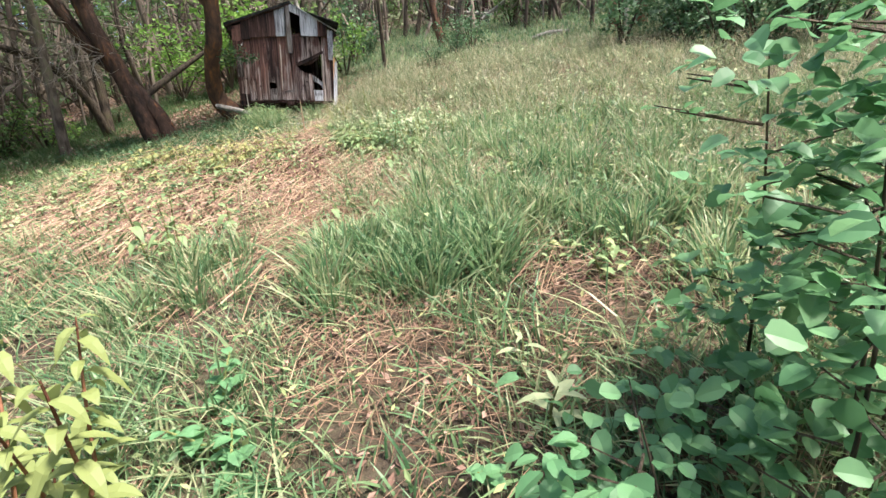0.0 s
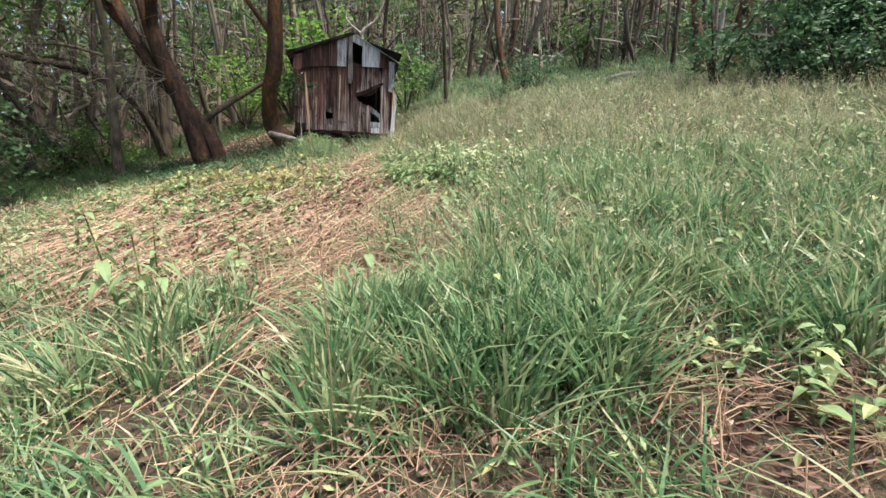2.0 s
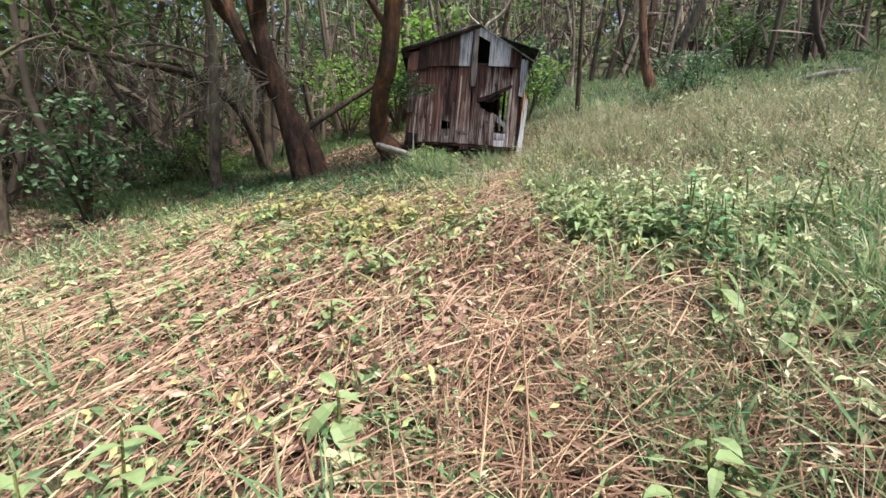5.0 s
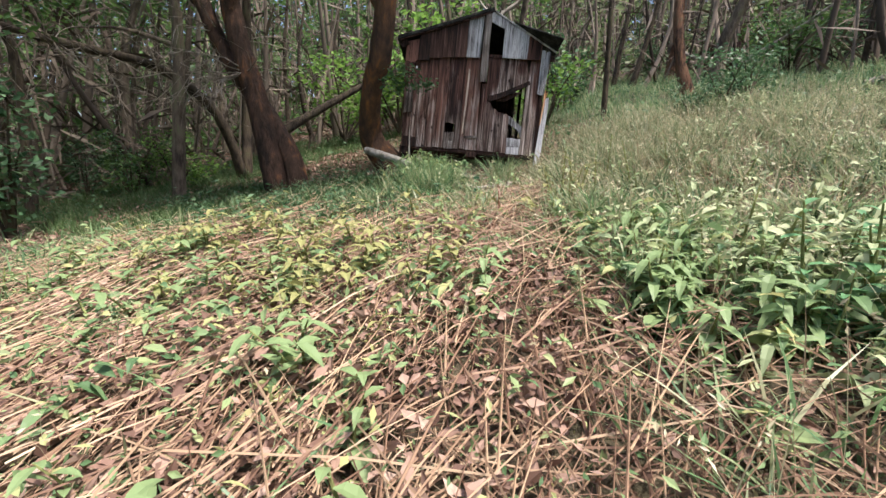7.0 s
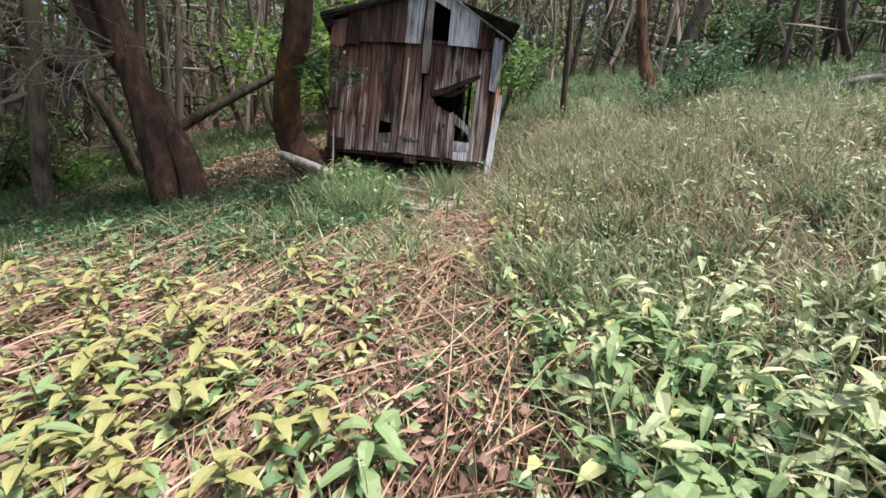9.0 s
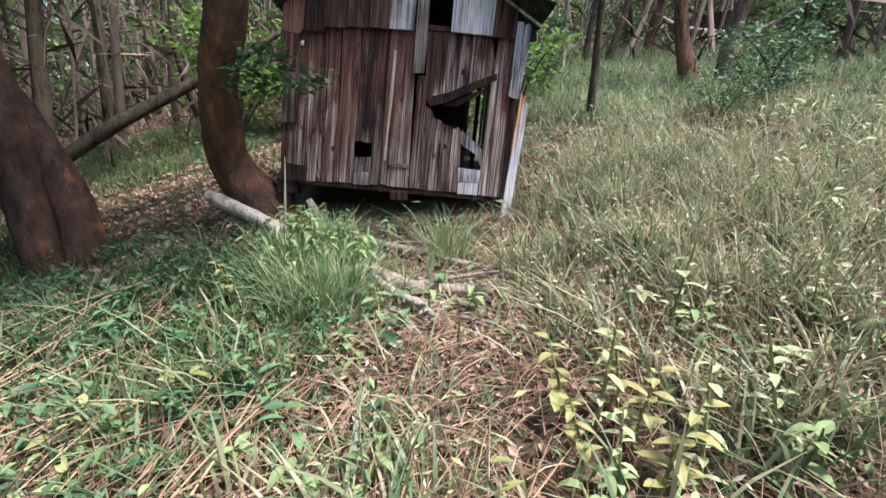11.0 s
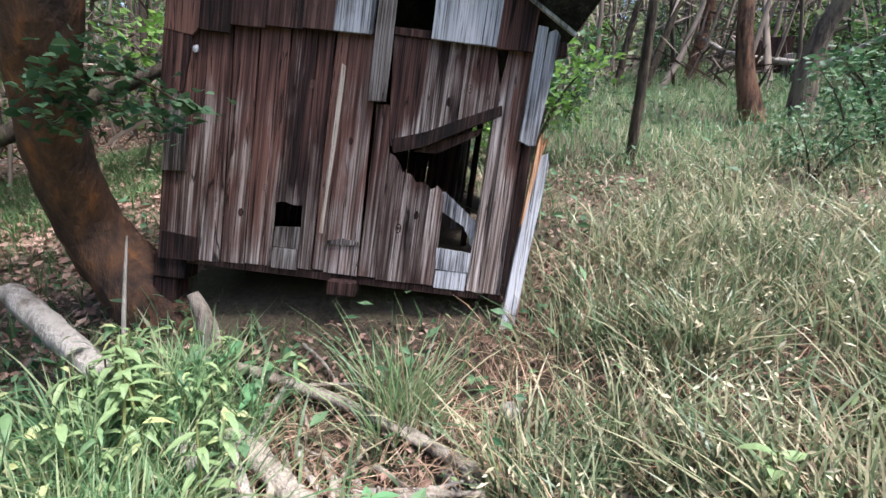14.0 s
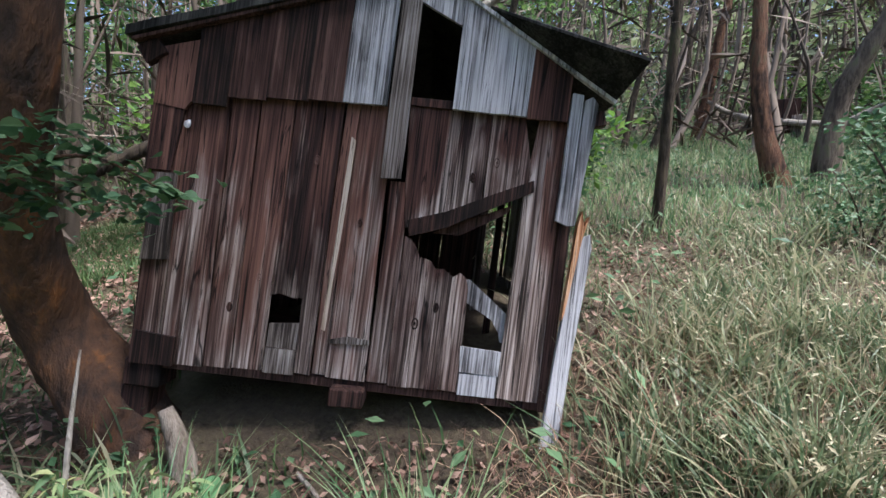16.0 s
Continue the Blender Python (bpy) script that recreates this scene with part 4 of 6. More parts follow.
def plant_wood():
    protos = wood_prototypes()
    shrubs = shrub_prototypes()
    r = random.Random(5)
    placed = []
    used = [0] * 7
    n = 0
    for _ in range(4000):
        x, y = r.uniform(-26, 20), r.uniform(-16, 42)
        if not clear_of_view(x, y) or any((x - a) ** 2 + (y - b) ** 2 < 1.7 for a, b in placed):
            continue
        if y < 2 and r.random() < 0.6 or x > -6 and y > 12 and r.random() < 0.45:
            continue
        placed.append((x, y))
        i = r.randrange(7)
        m = Matrix.Translation((x, y, g1(x, y))) @ Matrix.Rotation(r.uniform(0, 6.28), 4, "Z") @ Matrix.Scale(r.uniform(0.8, 1.25), 4)
        if used[i] == 0:
            protos[i].matrix_basis = m
        else:
            c = copy_thing(protos[i], m)
            c.scale = m.to_scale()
        used[i] += 1
        n += 1
        if n >= 215:
            break
    k = 0
    for _ in range(3000):
        x, y = r.uniform(-24, 16), r.uniform(2, 38)
        if not clear_of_view(x, y):
            continue
        if r.random() < (0.8 if x < -7 and y < 15 else 0.3):
            continue
        i = r.randrange(4)
        m = Matrix.Translation((x, y, g1(x, y))) @ Matrix.Rotation(r.uniform(0, 6.28), 4, "Z") @ Matrix.Scale(r.uniform(0.6, 1.5), 4)
        if k < 4:
            shrubs[k].matrix_basis = m
        else:
            c = copy_thing(shrubs[i], m)
            c.scale = m.to_scale()
        k += 1
        if k >= 120:
            break
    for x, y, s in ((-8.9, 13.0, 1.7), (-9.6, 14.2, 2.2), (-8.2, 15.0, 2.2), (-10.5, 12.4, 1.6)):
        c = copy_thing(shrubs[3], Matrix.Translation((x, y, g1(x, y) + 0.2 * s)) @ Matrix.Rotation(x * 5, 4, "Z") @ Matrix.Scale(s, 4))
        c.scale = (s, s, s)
        tagged(c, "tall shrub behind the trees in a sun-tinted bright green")
    for x, y, s in ((-1.0, 14.3, 0.8), (-0.6, 15.2, 1.0), (-1.5, 13.4, 0.5)):
        c = copy_thing(shrubs[0], Matrix.Translation((x, y, g1(x, y))) @ Matrix.Rotation(x * 5, 4, "Z") @ Matrix.Scale(s, 4))
        c.scale = (s, s, s)
        tagged(c, "low feathery green shrub in slope grass")
    for x, y, s in ((5.2, 12.6, 1.0), (6.3, 12.2, 1.3), (5.9, 13.4, 1.6), (7.2, 11.5, 1.4), (7.0, 12.8, 1.8), (5.4, 11.6, 0.8), (6.6, 10.6, 1.1), (5.6, 12.3, 1.3), (6.6, 13.0, 1.9), (7.6, 12.2, 1.6), (7.4, 10.2, 1.2), (6.0, 11.2, 1.0)):
        c = copy_thing(shrubs[0 if s < 1.2 else 2], Matrix.Translation((x, y, g1(x, y))) @ Matrix.Rotation(x * 5, 4, "Z") @ Matrix.Scale(s, 4))
        c.scale = (s, s, s)
        tagged(c, "dense grey-green bush at the meadow's edge")


plant_wood()


def far_woods():
    """Distant foliage that closes the wood all round, in loose drifts, thickest far up the slope."""
    r = np.random.default_rng(77)
    n = 280000
    a = r.uniform(0, 2 * math.pi, n)
    d = np.where(r.uniform(0, 1, n) < 0.6, r.uniform(15, 50, n), r.uniform(40, 54, n))
    x, y = -2 + d * np.cos(a), 11 + d * np.sin(a)
    h = np.where(d > 38, 19.0 * r.uniform(0, 1, n) ** 1.15, 6.0 * r.uniform(0, 1, n) ** 1.6)
    gap = np.sin(a * 23 + 0.4 * h) + np.sin(a * 57 - 0.7 * h + d * 0.4) + 0.8 * np.sin(h * 1.7 + a * 31)
    keep = ((gap > -0.5) | (d > 40)) & ~((x > -3) & (x < 4) & (y < 21) & (y > -8)) & ((d > 26) | (h < 0.9) | (r.uniform(0, 1, n) < 0.45))
    keep &= (d > 36) | (r.uniform(0, 1, n) < 0.75)
    # Dark leaves downhill, lighter ones uphill: the sunlight there is in the colour.
    for side, mat, label in ((x < -12, CROWN, "dense dark far woodland foliage downhill"), (x >= -12, SUN_TINTED, "far woodland foliage on the hillside, coloured as if sunlit")):
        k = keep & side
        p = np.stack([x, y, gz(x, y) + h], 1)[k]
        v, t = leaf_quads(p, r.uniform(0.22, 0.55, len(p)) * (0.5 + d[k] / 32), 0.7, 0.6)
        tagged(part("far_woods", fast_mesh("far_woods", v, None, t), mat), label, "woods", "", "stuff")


far_woods()


def far_stems():
    """Close-set thin trunks and bare twigs far back in the wood."""
    r = np.random.default_rng(79)
    n = 950
    a, d = r.uniform(-0.3, 3.6, n), r.uniform(9, 46, n)
    x, y = -3 + d * np.cos(a), 10 + d * np.sin(a)
    k = ~((x > -3.4) & (x < 6.5) & (y < 19)) & ~((x > -9) & (y < 13.5)) & (y > 3)
    x, y = x[k], y[k]
    n = len(x)
    rad = r.uniform(0.025, 0.13, n) * (0.7 + 0.3 * (r.uniform(0, 1, n) < 0.3))
    lean = r.normal(0, 0.9, (n, 2))
    bow = r.normal(0, 0.35, (n, 2))
    H = r.uniform(4, 11, n)
    sides, rows = 5, 5
    vs = []
    for i in range(rows):
        f = i / (rows - 1)
        c = np.stack([x, y], 1) + lean * f ** 1.2 + bow * math.sin(math.pi * f)
        z = gz(x, y) - 0.2 + H * f
        for j in range(sides):
            w = 2 * math.pi * j / sides
            q = rad * (1.15 - 0.8 * f)
            vs.append(np.stack([c[:, 0] + q * math.cos(w), c[:, 1] + q * math.sin(w), z], 1))
    idx = np.arange(n)
    quads = [np.stack([idx + (i * sides + j) * n, idx + (i * sides + (j + 1) % sides) * n, idx + ((i + 1) * sides + (j + 1) % sides) * n, idx + ((i + 1) * sides + j) * n], 1) for i in range(rows - 1) for j in range(sides)]
    tagged(part("far_trunks", fast_mesh("far_trunks", np.concatenate(vs), np.concatenate(quads), None, True), FAR_STEMS), "crowded slim brown trunks far back in the wood", "trees", "", "stuff")
    m = 32000
    k = r.integers(0, n, m)
    p = np.stack([x[k] + r.normal(0, 0.9, m), y[k] + r.normal(0, 0.9, m), np.zeros(m)], 1)
    p[:, 2] = gz(p[:, 0], p[:, 1]) + 0.2 + 7.5 * r.uniform(0, 1, m) ** 1.3
    ok = ~((p[:, 0] > -3.2) & (p[:, 0] < 6) & (p[:, 1] < 18.5)) & ~((p[:, 0] > -8.6) & (p[:, 1] < 13.2))
    p = p[ok]
    v, t = leaf_quads(p, r.uniform(0.4, 1.5, len(p)), 1.3, 0.016, 0.0)
    tagged(part("far_twigs", fast_mesh("far_twigs", v, None, t), FAR_STEMS), "tangle of bare grey-brown twigs in the wood", "twigs", "", "stuff")


far_stems()


def canopy():
    """Overlapping high foliage added, mostly out of view, to shade the wood downhill of the shed."""
    r = np.random.default_rng(78)
    n = 17000
    x, y, h = r.uniform(-26, -8.0, n), r.uniform(-3, 11, n), r.uniform(5.0, 9.5, n)
    keep = (np.sin(1.1 * x + 0.6 * y) + np.sin(0.7 * y - 0.9 * h) + np.sin(0.5 * x - 1.3 * y)) > -0.9
    x, y, h = x[keep], y[keep], h[keep]
    v, t = leaf_quads(np.stack([x, y, gz(x, y) + h], 1), r.uniform(0.15, 0.4, len(x)), 0.6, 0.6)
    tagged(part("woodland_canopy", fast_mesh("woodland_canopy", v, None, t), CROWN), "dense high foliage added to shade the wood", "foliage", "", "stuff")


canopy()


# ---- dead wood ----
def log_thing(name, label, line, radii, mat, sides=9, category="log", side=()):
    t = thing(name, label, category)
    part("stem", fast_mesh("stem", *tube(line, radii, sides, 0.08, 4, len(label)), smooth=True), mat, t)
    for i, (p, r) in enumerate(side):
        part("stub", fast_mesh("stub", *tube(p, r, 6, 0.06, 3, i), smooth=True), mat, t)
    return t


log_thing("fallen_log", "bleached broken log lying before the shed", [(-5.62, 8.24, 4.10), (-5.45, 8.25, 4.05), (-5.15, 8.27, 3.97), (-4.8, 8.3, 3.86), (-4.3, 8.38, 3.62), (-3.9, 8.45, 3.46)], [0.055, 0.07, 0.068, 0.06, 0.055, 0.04], DEAD, 10)
log_thing("dead_stick", "thin pale dead stick leaning at the trunk", [(-4.92, 8.46, 3.62), (-4.91, 8.48, 4.07), (-4.94, 8.53, 4.47)], [0.009, 0.012, 0.005], DEAD, 6, "stick")
def lying(xy, lift=0.05):
    return [(x, y, g1(x, y) + lift) for x, y in xy]


log_thing("fallen_branch", "thin brown crooked branch lying in weeds", lying([(-4.85, 8.75), (-4.54, 8.88), (-4.1, 9.0), (-3.74, 9.07), (-3.4, 9.06)], 0.09), [0.02, 0.032, 0.035, 0.03, 0.015], TWIG, 7, "branch",
          [(lying([(-4.1, 9.0), (-3.9, 9.15), (-3.65, 9.22)], 0.12), [0.015, 0.01, 0.004])])
log_thing("fallen_branch", "thick grey barkless branch lying in a brush heap", lying([(-4.35, 8.62), (-4.0, 8.6), (-3.55, 8.56), (-3.1, 8.58), (-2.72, 8.5)], 0.08), [0.045, 0.055, 0.055, 0.05, 0.03], TWIG, 9, "branch",
          [(lying([(-3.55, 8.56), (-3.3, 8.75), (-3.0, 8.9)], 0.12), [0.025, 0.02, 0.008]), (lying([(-3.9, 8.6), (-3.7, 8.4), (-3.55, 8.15)], 0.1), [0.022, 0.016, 0.006])])
log_thing("fallen_branch", "pale grey branch slanting across a brush heap", lying([(-4.4, 8.62), (-4.05, 8.5), (-3.7, 8.36), (-3.35, 8.2), (-3.1, 8.0)], 0.13), [0.02, 0.032, 0.034, 0.03, 0.015], DEAD, 8, "branch")
log_thing("fallen_branch", "grey forked branch lying on leaf litter", lying([(-3.55, 9.12), (-3.2, 9.07), (-2.9, 9.05), (-2.62, 9.1)], 0.07), [0.024, 0.032, 0.028, 0.015], TWIG, 8, "branch",
          [(lying([(-3.2, 9.07), (-2.95, 8.88), (-2.75, 8.8)], 0.08), [0.02, 0.014, 0.006])])
log_thing("fallen_branch", "grey forked branch lying on leaf litter", lying([(-3.25, 8.75), (-2.95, 8.62), (-2.65, 8.44), (-2.4, 8.42)], 0.06), [0.02, 0.028, 0.026, 0.012], DEAD, 8, "branch")
log_thing("tree_stump", "gnarled grey root stub beside the trunk", [(-4.96, 9.0, g1(-4.96, 9.0) - 0.1), (-5.0, 8.98, g1(-5, 9) + 0.12), (-5.1, 8.95, g1(-5.1, 8.95) + 0.32)], [0.07, 0.06, 0.035], TWIG, 9, "stump")


def sticks():
    r = random.Random(21)
    for i in range(70):
        x, y = r.gauss(-3.2, 0.5), r.gauss(8.6, 0.32)
        a = r.gauss(-0.55, 0.5)
        L, rad = r.uniform(0.25, 0.75), r.uniform(0.007, 0.026)
        p = [Vector((x + math.cos(a) * L * s, y + math.sin(a) * L * s, 0)) for s in (-0.5, -0.1, 0.25, 0.5)]
        for q in p:
            q.z = g1(q.x, q.y) + rad + r.uniform(0.01, 0.06)
        p[1].x += r.uniform(-0.03, 0.03)
        t = thing("dead_stick", "grey-brown dead stick lying on leaf litter", "stick", None, "heap of sticks")
        part("stem", fast_mesh("stem", *tube(p, [rad, rad * 0.95, rad * 0.8, rad * 0.5], 6, 0.08, 3, i), smooth=True), (TWIG, TWIG, DEAD)[i % 3], t)


sticks()

wreck = thing("broken_platform", "dark broken plank platform on two short posts", "ruin")
part("slab", bar((-2.2, 22.7, 8.45), (-1.1, 22.6, 8.4), 0.9, 0.08), WOOD_DARK, wreck)
part("post", bar((-1.95, 22.6, 7.3), (-1.95, 22.6, 8.42), 0.12, 0.12), WOOD_MID, wreck)
part("post", bar((-1.15, 22.55, 7.3), (-1.15, 22.55, 8.4), 0.22, 0.2), WOOD_MID, wreck)
log_thing("fallen_log", "bleached fallen trunk lying across posts", [(-3.2, 22.3, 8.9), (-2.5, 22.3, 8.45), (-1.4, 22.35, 8.2), (-0.5, 22.4, 8.1)], [0.05, 0.08, 0.09, 0.07], DEAD)
log_thing("fallen_log", "bleached slanting dead branch", [(-0.9, 19.5, 7.4), (0.2, 19.4, 8.0), (1.2, 19.3, 8.7)], [0.07, 0.06, 0.03], DEAD)
log_thing("fallen_log", "pale weathered log lying in meadow grass", [(1.4, 15.6, g1(1.4, 15.6) + 0.1), (2.0, 15.7, g1(2, 15.7) + 0.16), (2.7, 15.8, g1(2.7, 15.8) + 0.12)], [0.06, 0.08, 0.06], DEAD)
limb = log_thing("dead_limb", "dark mossy horizontal dead limb", [(-10.4, 4.4, 6.0), (-9.91, 5.66, 5.76), (-9.5, 6.84, 5.6), (-9.3, 7.8, 4.9), (-9.4, 8.4, 3.6)], [0.05, 0.07, 0.08, 0.09, 0.11], BARK_DARK, 9, "branch")
for k, p in enumerate(((-10.2, 4.9, 5.9), (-9.98, 5.5, 5.78), (-9.75, 6.1, 5.7), (-9.5, 6.84, 5.6))):
    part("twig_spray", fast_mesh("twig_spray", *twigs(p, 9, 1.3, 200 + k, -0.1, 0.9, (0.5, -0.2, -0.1), 0.012)), TWIG, limb, "bare grey twigs")
log_thing("dead_snag", "bleached bare forked snag behind the shed", [(-4.94, 11.87, g1(-4.94, 11.87) - 0.1), (-4.94, 11.87, 6.32), (-5.11, 11.77, 7.09), (-4.67, 12.03, 7.56), (-4.33, 12.21, 8.61)], [0.07, 0.06, 0.05, 0.04, 0.015], DEAD, 7, "branch", [([(-5.11, 11.77, 7.09), (-5.61, 11.77, 7.59), (-5.41, 11.77, 8.09)], [0.035, 0.025, 0.01])])
rock = thing("stone", "grey rounded fieldstone in grass beside the post", "stone")
bm = bmesh.new()
bmesh.ops.create_icosphere(bm, subdivisions=3, radius=0.07)
for v in bm.verts:
    v.co *= 1 + 0.25 * noise.noise(v.co * 14)
    v.co.z *= 0.7
bm.transform(Matrix.Translation((-3.12, 9.5, g1(-3.12, 9.5) + 0.03)))
part("stone_body", bm, STONE, rock)


# ---- weeds with broad leaves ----
def blade_leaf(p, d, length, width, droop, fold=0.12):
    """One broad lance leaf: four cross rows with a midrib."""
    d = Vector(d).normalized()
    s = d.cross(Vector((0, 0, 1)))
    s = s.normalized() if s.length > 1e-3 else Vector((1, 0, 0))
    vs, quads = [], []
    for i, (f, w) in enumerate(((0, 0.12), (0.22, 0.8), (0.5, 1.0), (0.78, 0.62), (1.0, 0.04))):
        c = Vector(p) + d * length * f - Vector((0, 0, droop * length * f * f))
        up = Vector((0, 0, 1)) * fold * width
        vs += [tuple(c - s * width * w / 2 + up * w), tuple(c), tuple(c + s * width * w / 2 + up * w)]
        if i:
            k = 3 * i
            quads += [(k - 3, k - 2, k + 1, k), (k - 2, k - 1, k + 2, k + 1)]
    return np.array(vs), np.array(quads), None


def weed_prototype(label, height, leaves, length, width, mat, seed, stem_mat=STEM, lean=0.15, droop=0.35, name="weed", low=0.1, whorl=1, group="weeds"):
    r = random.Random(seed)
    t = thing(name, label, "plant", None, group)
    top = Vector((r.uniform(-lean, lean), r.uniform(-lean, lean), height))
    line = [Vector((0, 0, -0.04)), top * 0.5 + Vector((r.uniform(-0.03, 0.03), 0, 0)), top]
    part("stem", fast_mesh("stem", *tube(line, [0.009, 0.007, 0.003], 5, 0, 3, 1, False)), stem_mat, t)
    got = []
    a = r.uniform(0, 6)
    for i in range(leaves):
        f = low + (1 - low) * (i + 0.5) / leaves
        a += 2.4 if whorl == 1 else 2 * math.pi / whorl + 0.13
        p = top * f
        L = length * r.uniform(0.7, 1.2) * (1.05 - 0.45 * f)
        part("leaf", fast_mesh("leaf", *blade_leaf(p, (math.cos(a), math.sin(a), r.uniform(0.0, 0.7)), L, width * r.uniform(0.8, 1.2) * L / length, droop * r.uniform(0.4, 1.6))), mat, t)
    return t


TRACK = [(2.6, -1.3), (1.5, 0.4), (0.5, 1.2), (-0.3, 2.8), (-0.6, 3.5), (-1.25, 5.2), (-2.1, 6.2), (-2.4, 7.2), (-2.7, 7.8)]


def off_track(x, y, width=0.38):
    """True away from the trodden line through the meadow."""
    for (a, b), (c, d) in zip(TRACK, TRACK[1:]):
        t = max(0, min(1, ((x - a) * (c - a) + (y - b) * (d - b)) / ((c - a) ** 2 + (d - b) ** 2)))
        if math.hypot(x - a - t * (c - a), y - b - t * (d - b)) < width:
            return False
    return True


def scatter(proto, spots, smin=0.75, smax=1.25, seed=1):
    r = random.Random(seed)
    spots = [s for s in spots if off_track(*s)] or spots[:1]
    for i, (x, y) in enumerate(spots):
        s = r.uniform(smin, smax)
        m = Matrix.Translation((x, y, g1(x, y))) @ Matrix.Rotation(r.uniform(0, 6.28), 4, "Z") @ Matrix.Rotation(r.gauss(0, 0.12), 4, "X")
        c = proto if i == 0 else copy_thing(proto, m)
        if i == 0:
            proto.matrix_basis = m
        c.scale = (s, s, s)


def spots(n, cx, cy, rx, ry, seed):
    r = random.Random(seed)
    return [(r.gauss(cx, rx), r.gauss(cy, ry)) for _ in range(n)]


def build_weeds():
    # cut and yellowing weeds over the flattened straw
    scatter(weed_prototype("low weed with yellowing lance leaves among straw", 0.32, 12, 0.20, 0.065, YELLOW, 1, droop=0.7), spots(44, -3.2, 4.9, 1.0, 0.5, 1))
    scatter(weed_prototype("low green weed with lance leaves among straw", 0.27, 11, 0.18, 0.06, WEED, 2), spots(48, -3.0, 4.4, 1.5, 0.8, 2))
    scatter(weed_prototype("low green weed with lance leaves among straw", 0.26, 10, 0.17, 0.065, WEED, 12), spots(34, -4.6, 4.0, 0.7, 0.9, 12))
    # leafy clump beside the straw
    scatter(weed_prototype("bushy green weed with broad lance leaves", 0.30, 16, 0.17, 0.06, WEED, 3, droop=0.6), spots(40, -0.5, 5.4, 0.6, 0.4, 3))
    scatter(weed_prototype("tall pale green weed with drooping broad leaves", 0.42, 14, 0.19, 0.07, PALE_WEED, 4, droop=0.8), spots(9, 0.15, 5.5, 0.3, 0.3, 4))
    # dark bush in the meadow
    scatter(weed_prototype("dark bushy meadow weed with small leaves", 0.5, 18, 0.14, 0.05, SAPLING, 5), spots(14, 0.25, 5.2, 0.25, 0.2, 5))
    # pale flowering weeds along the meadow
    scatter(weed_prototype("pale green meadow weed with lance leaves", 0.5, 14, 0.12, 0.04, PALE_WEED, 6), spots(40, 0.6, 6.2, 1.6, 1.2, 6))
    scatter(weed_prototype("pale green meadow weed with lance leaves", 0.5, 14, 0.12, 0.04, PALE_WEED, 16), [(-1.95, 6.9), (-1.85, 7.1), (-1.7, 6.8), (-1.6, 7.3), (-2.0, 7.4)])
    # yellowish weed on the way to the shed
    scatter(weed_prototype("yellowing weed with pale oval leaves", 0.38, 12, 0.13, 0.06, YELLOW, 7), [(-1.98, 7.25), (-1.85, 7.4), (-2.1, 7.45), (-1.75, 7.15), (-1.92, 7.6), (-4.6, 7.7)])
    scatter(weed_prototype("green weed with oval leaves in grass", 0.25, 9, 0.13, 0.065, WEED, 8), [(-1.1, 6.9), (-0.9, 7.2), (-0.7, 6.7), (-1.3, 7.6), (-0.5, 7.3), (-2.7, 8.0), (-2.9, 7.8), (-1.7, 8.4), (-1.5, 8.1), (-2.05, 9.2)])
    scatter(weed_prototype("dead red-brown curled weed stalk", 0.45, 12, 0.12, 0.03, LITTER, 9, RED_STEM, droop=1.0), [(-2.2, 6.45), (-2.15, 6.6), (-2.3, 6.55), (-2.05, 6.4)])
    # tuft in front of the shed
    scatter(weed_prototype("leafy green weed tuft before the shed", 0.45, 14, 0.17, 0.045, WEED, 10, droop=0.8), spots(16, -4.5, 8.35, 0.22, 0.18, 10))
    scatter(weed_prototype("small weed with a large upright leaf", 0.22, 5, 0.22, 0.08, SAPLING, 11), [(-4.35, 8.95), (-4.2, 8.75), (-3.35, 8.6), (-4.5, 8.85)])
    # tall weed passed close by at the straw's near edge
    scatter(weed_prototype("tall yellow-green weed with large drooping leaves", 0.85, 14, 0.2, 0.085, WEED, 17, droop=0.6, low=0.35), [(-0.62, 1.5), (-0.95, 1.6), (-0.75, 1.75)], 0.85, 1.1, 7)
    scatter(weed_prototype("low plant with a large lobed pale green leaf", 0.18, 7, 0.22, 0.08, PALE_WEED, 18, droop=0.3, low=0.8), [(-2.1, 9.1), (-2.0, 8.5), (-1.3, 8.0)])
    # plants at the walk's start
    scatter(weed_prototype("pale lance-leaved weed at the edge of a bare patch", 0.28, 8, 0.24, 0.06, PALE_WEED, 13), [(1.35, 0.75), (1.6, 0.55), (2.35, 0.75), (1.5, 0.3), (2.5, 0.45), (1.15, 1.0)])
    scatter(weed_prototype("tall yellow-green leafy weed with a dark stem", 0.82, 30, 0.17, 0.07, YELLOW_WEED, 14, RED_STEM, droop=0.9), [(0.98, -0.62), (0.85, -0.45), (0.7, -0.3), (1.1, -0.5), (0.6, -0.55)])
    scatter(weed_prototype("bright green low leafy plant", 0.22, 10, 0.13, 0.09, SAPLING, 15), [(2.15, 0.05), (2.3, 0.12), (2.0, 0.0), (2.22, -0.08), (1.2, -0.1), (1.0, 0.1), (0.85, 0.25)])


build_weeds()


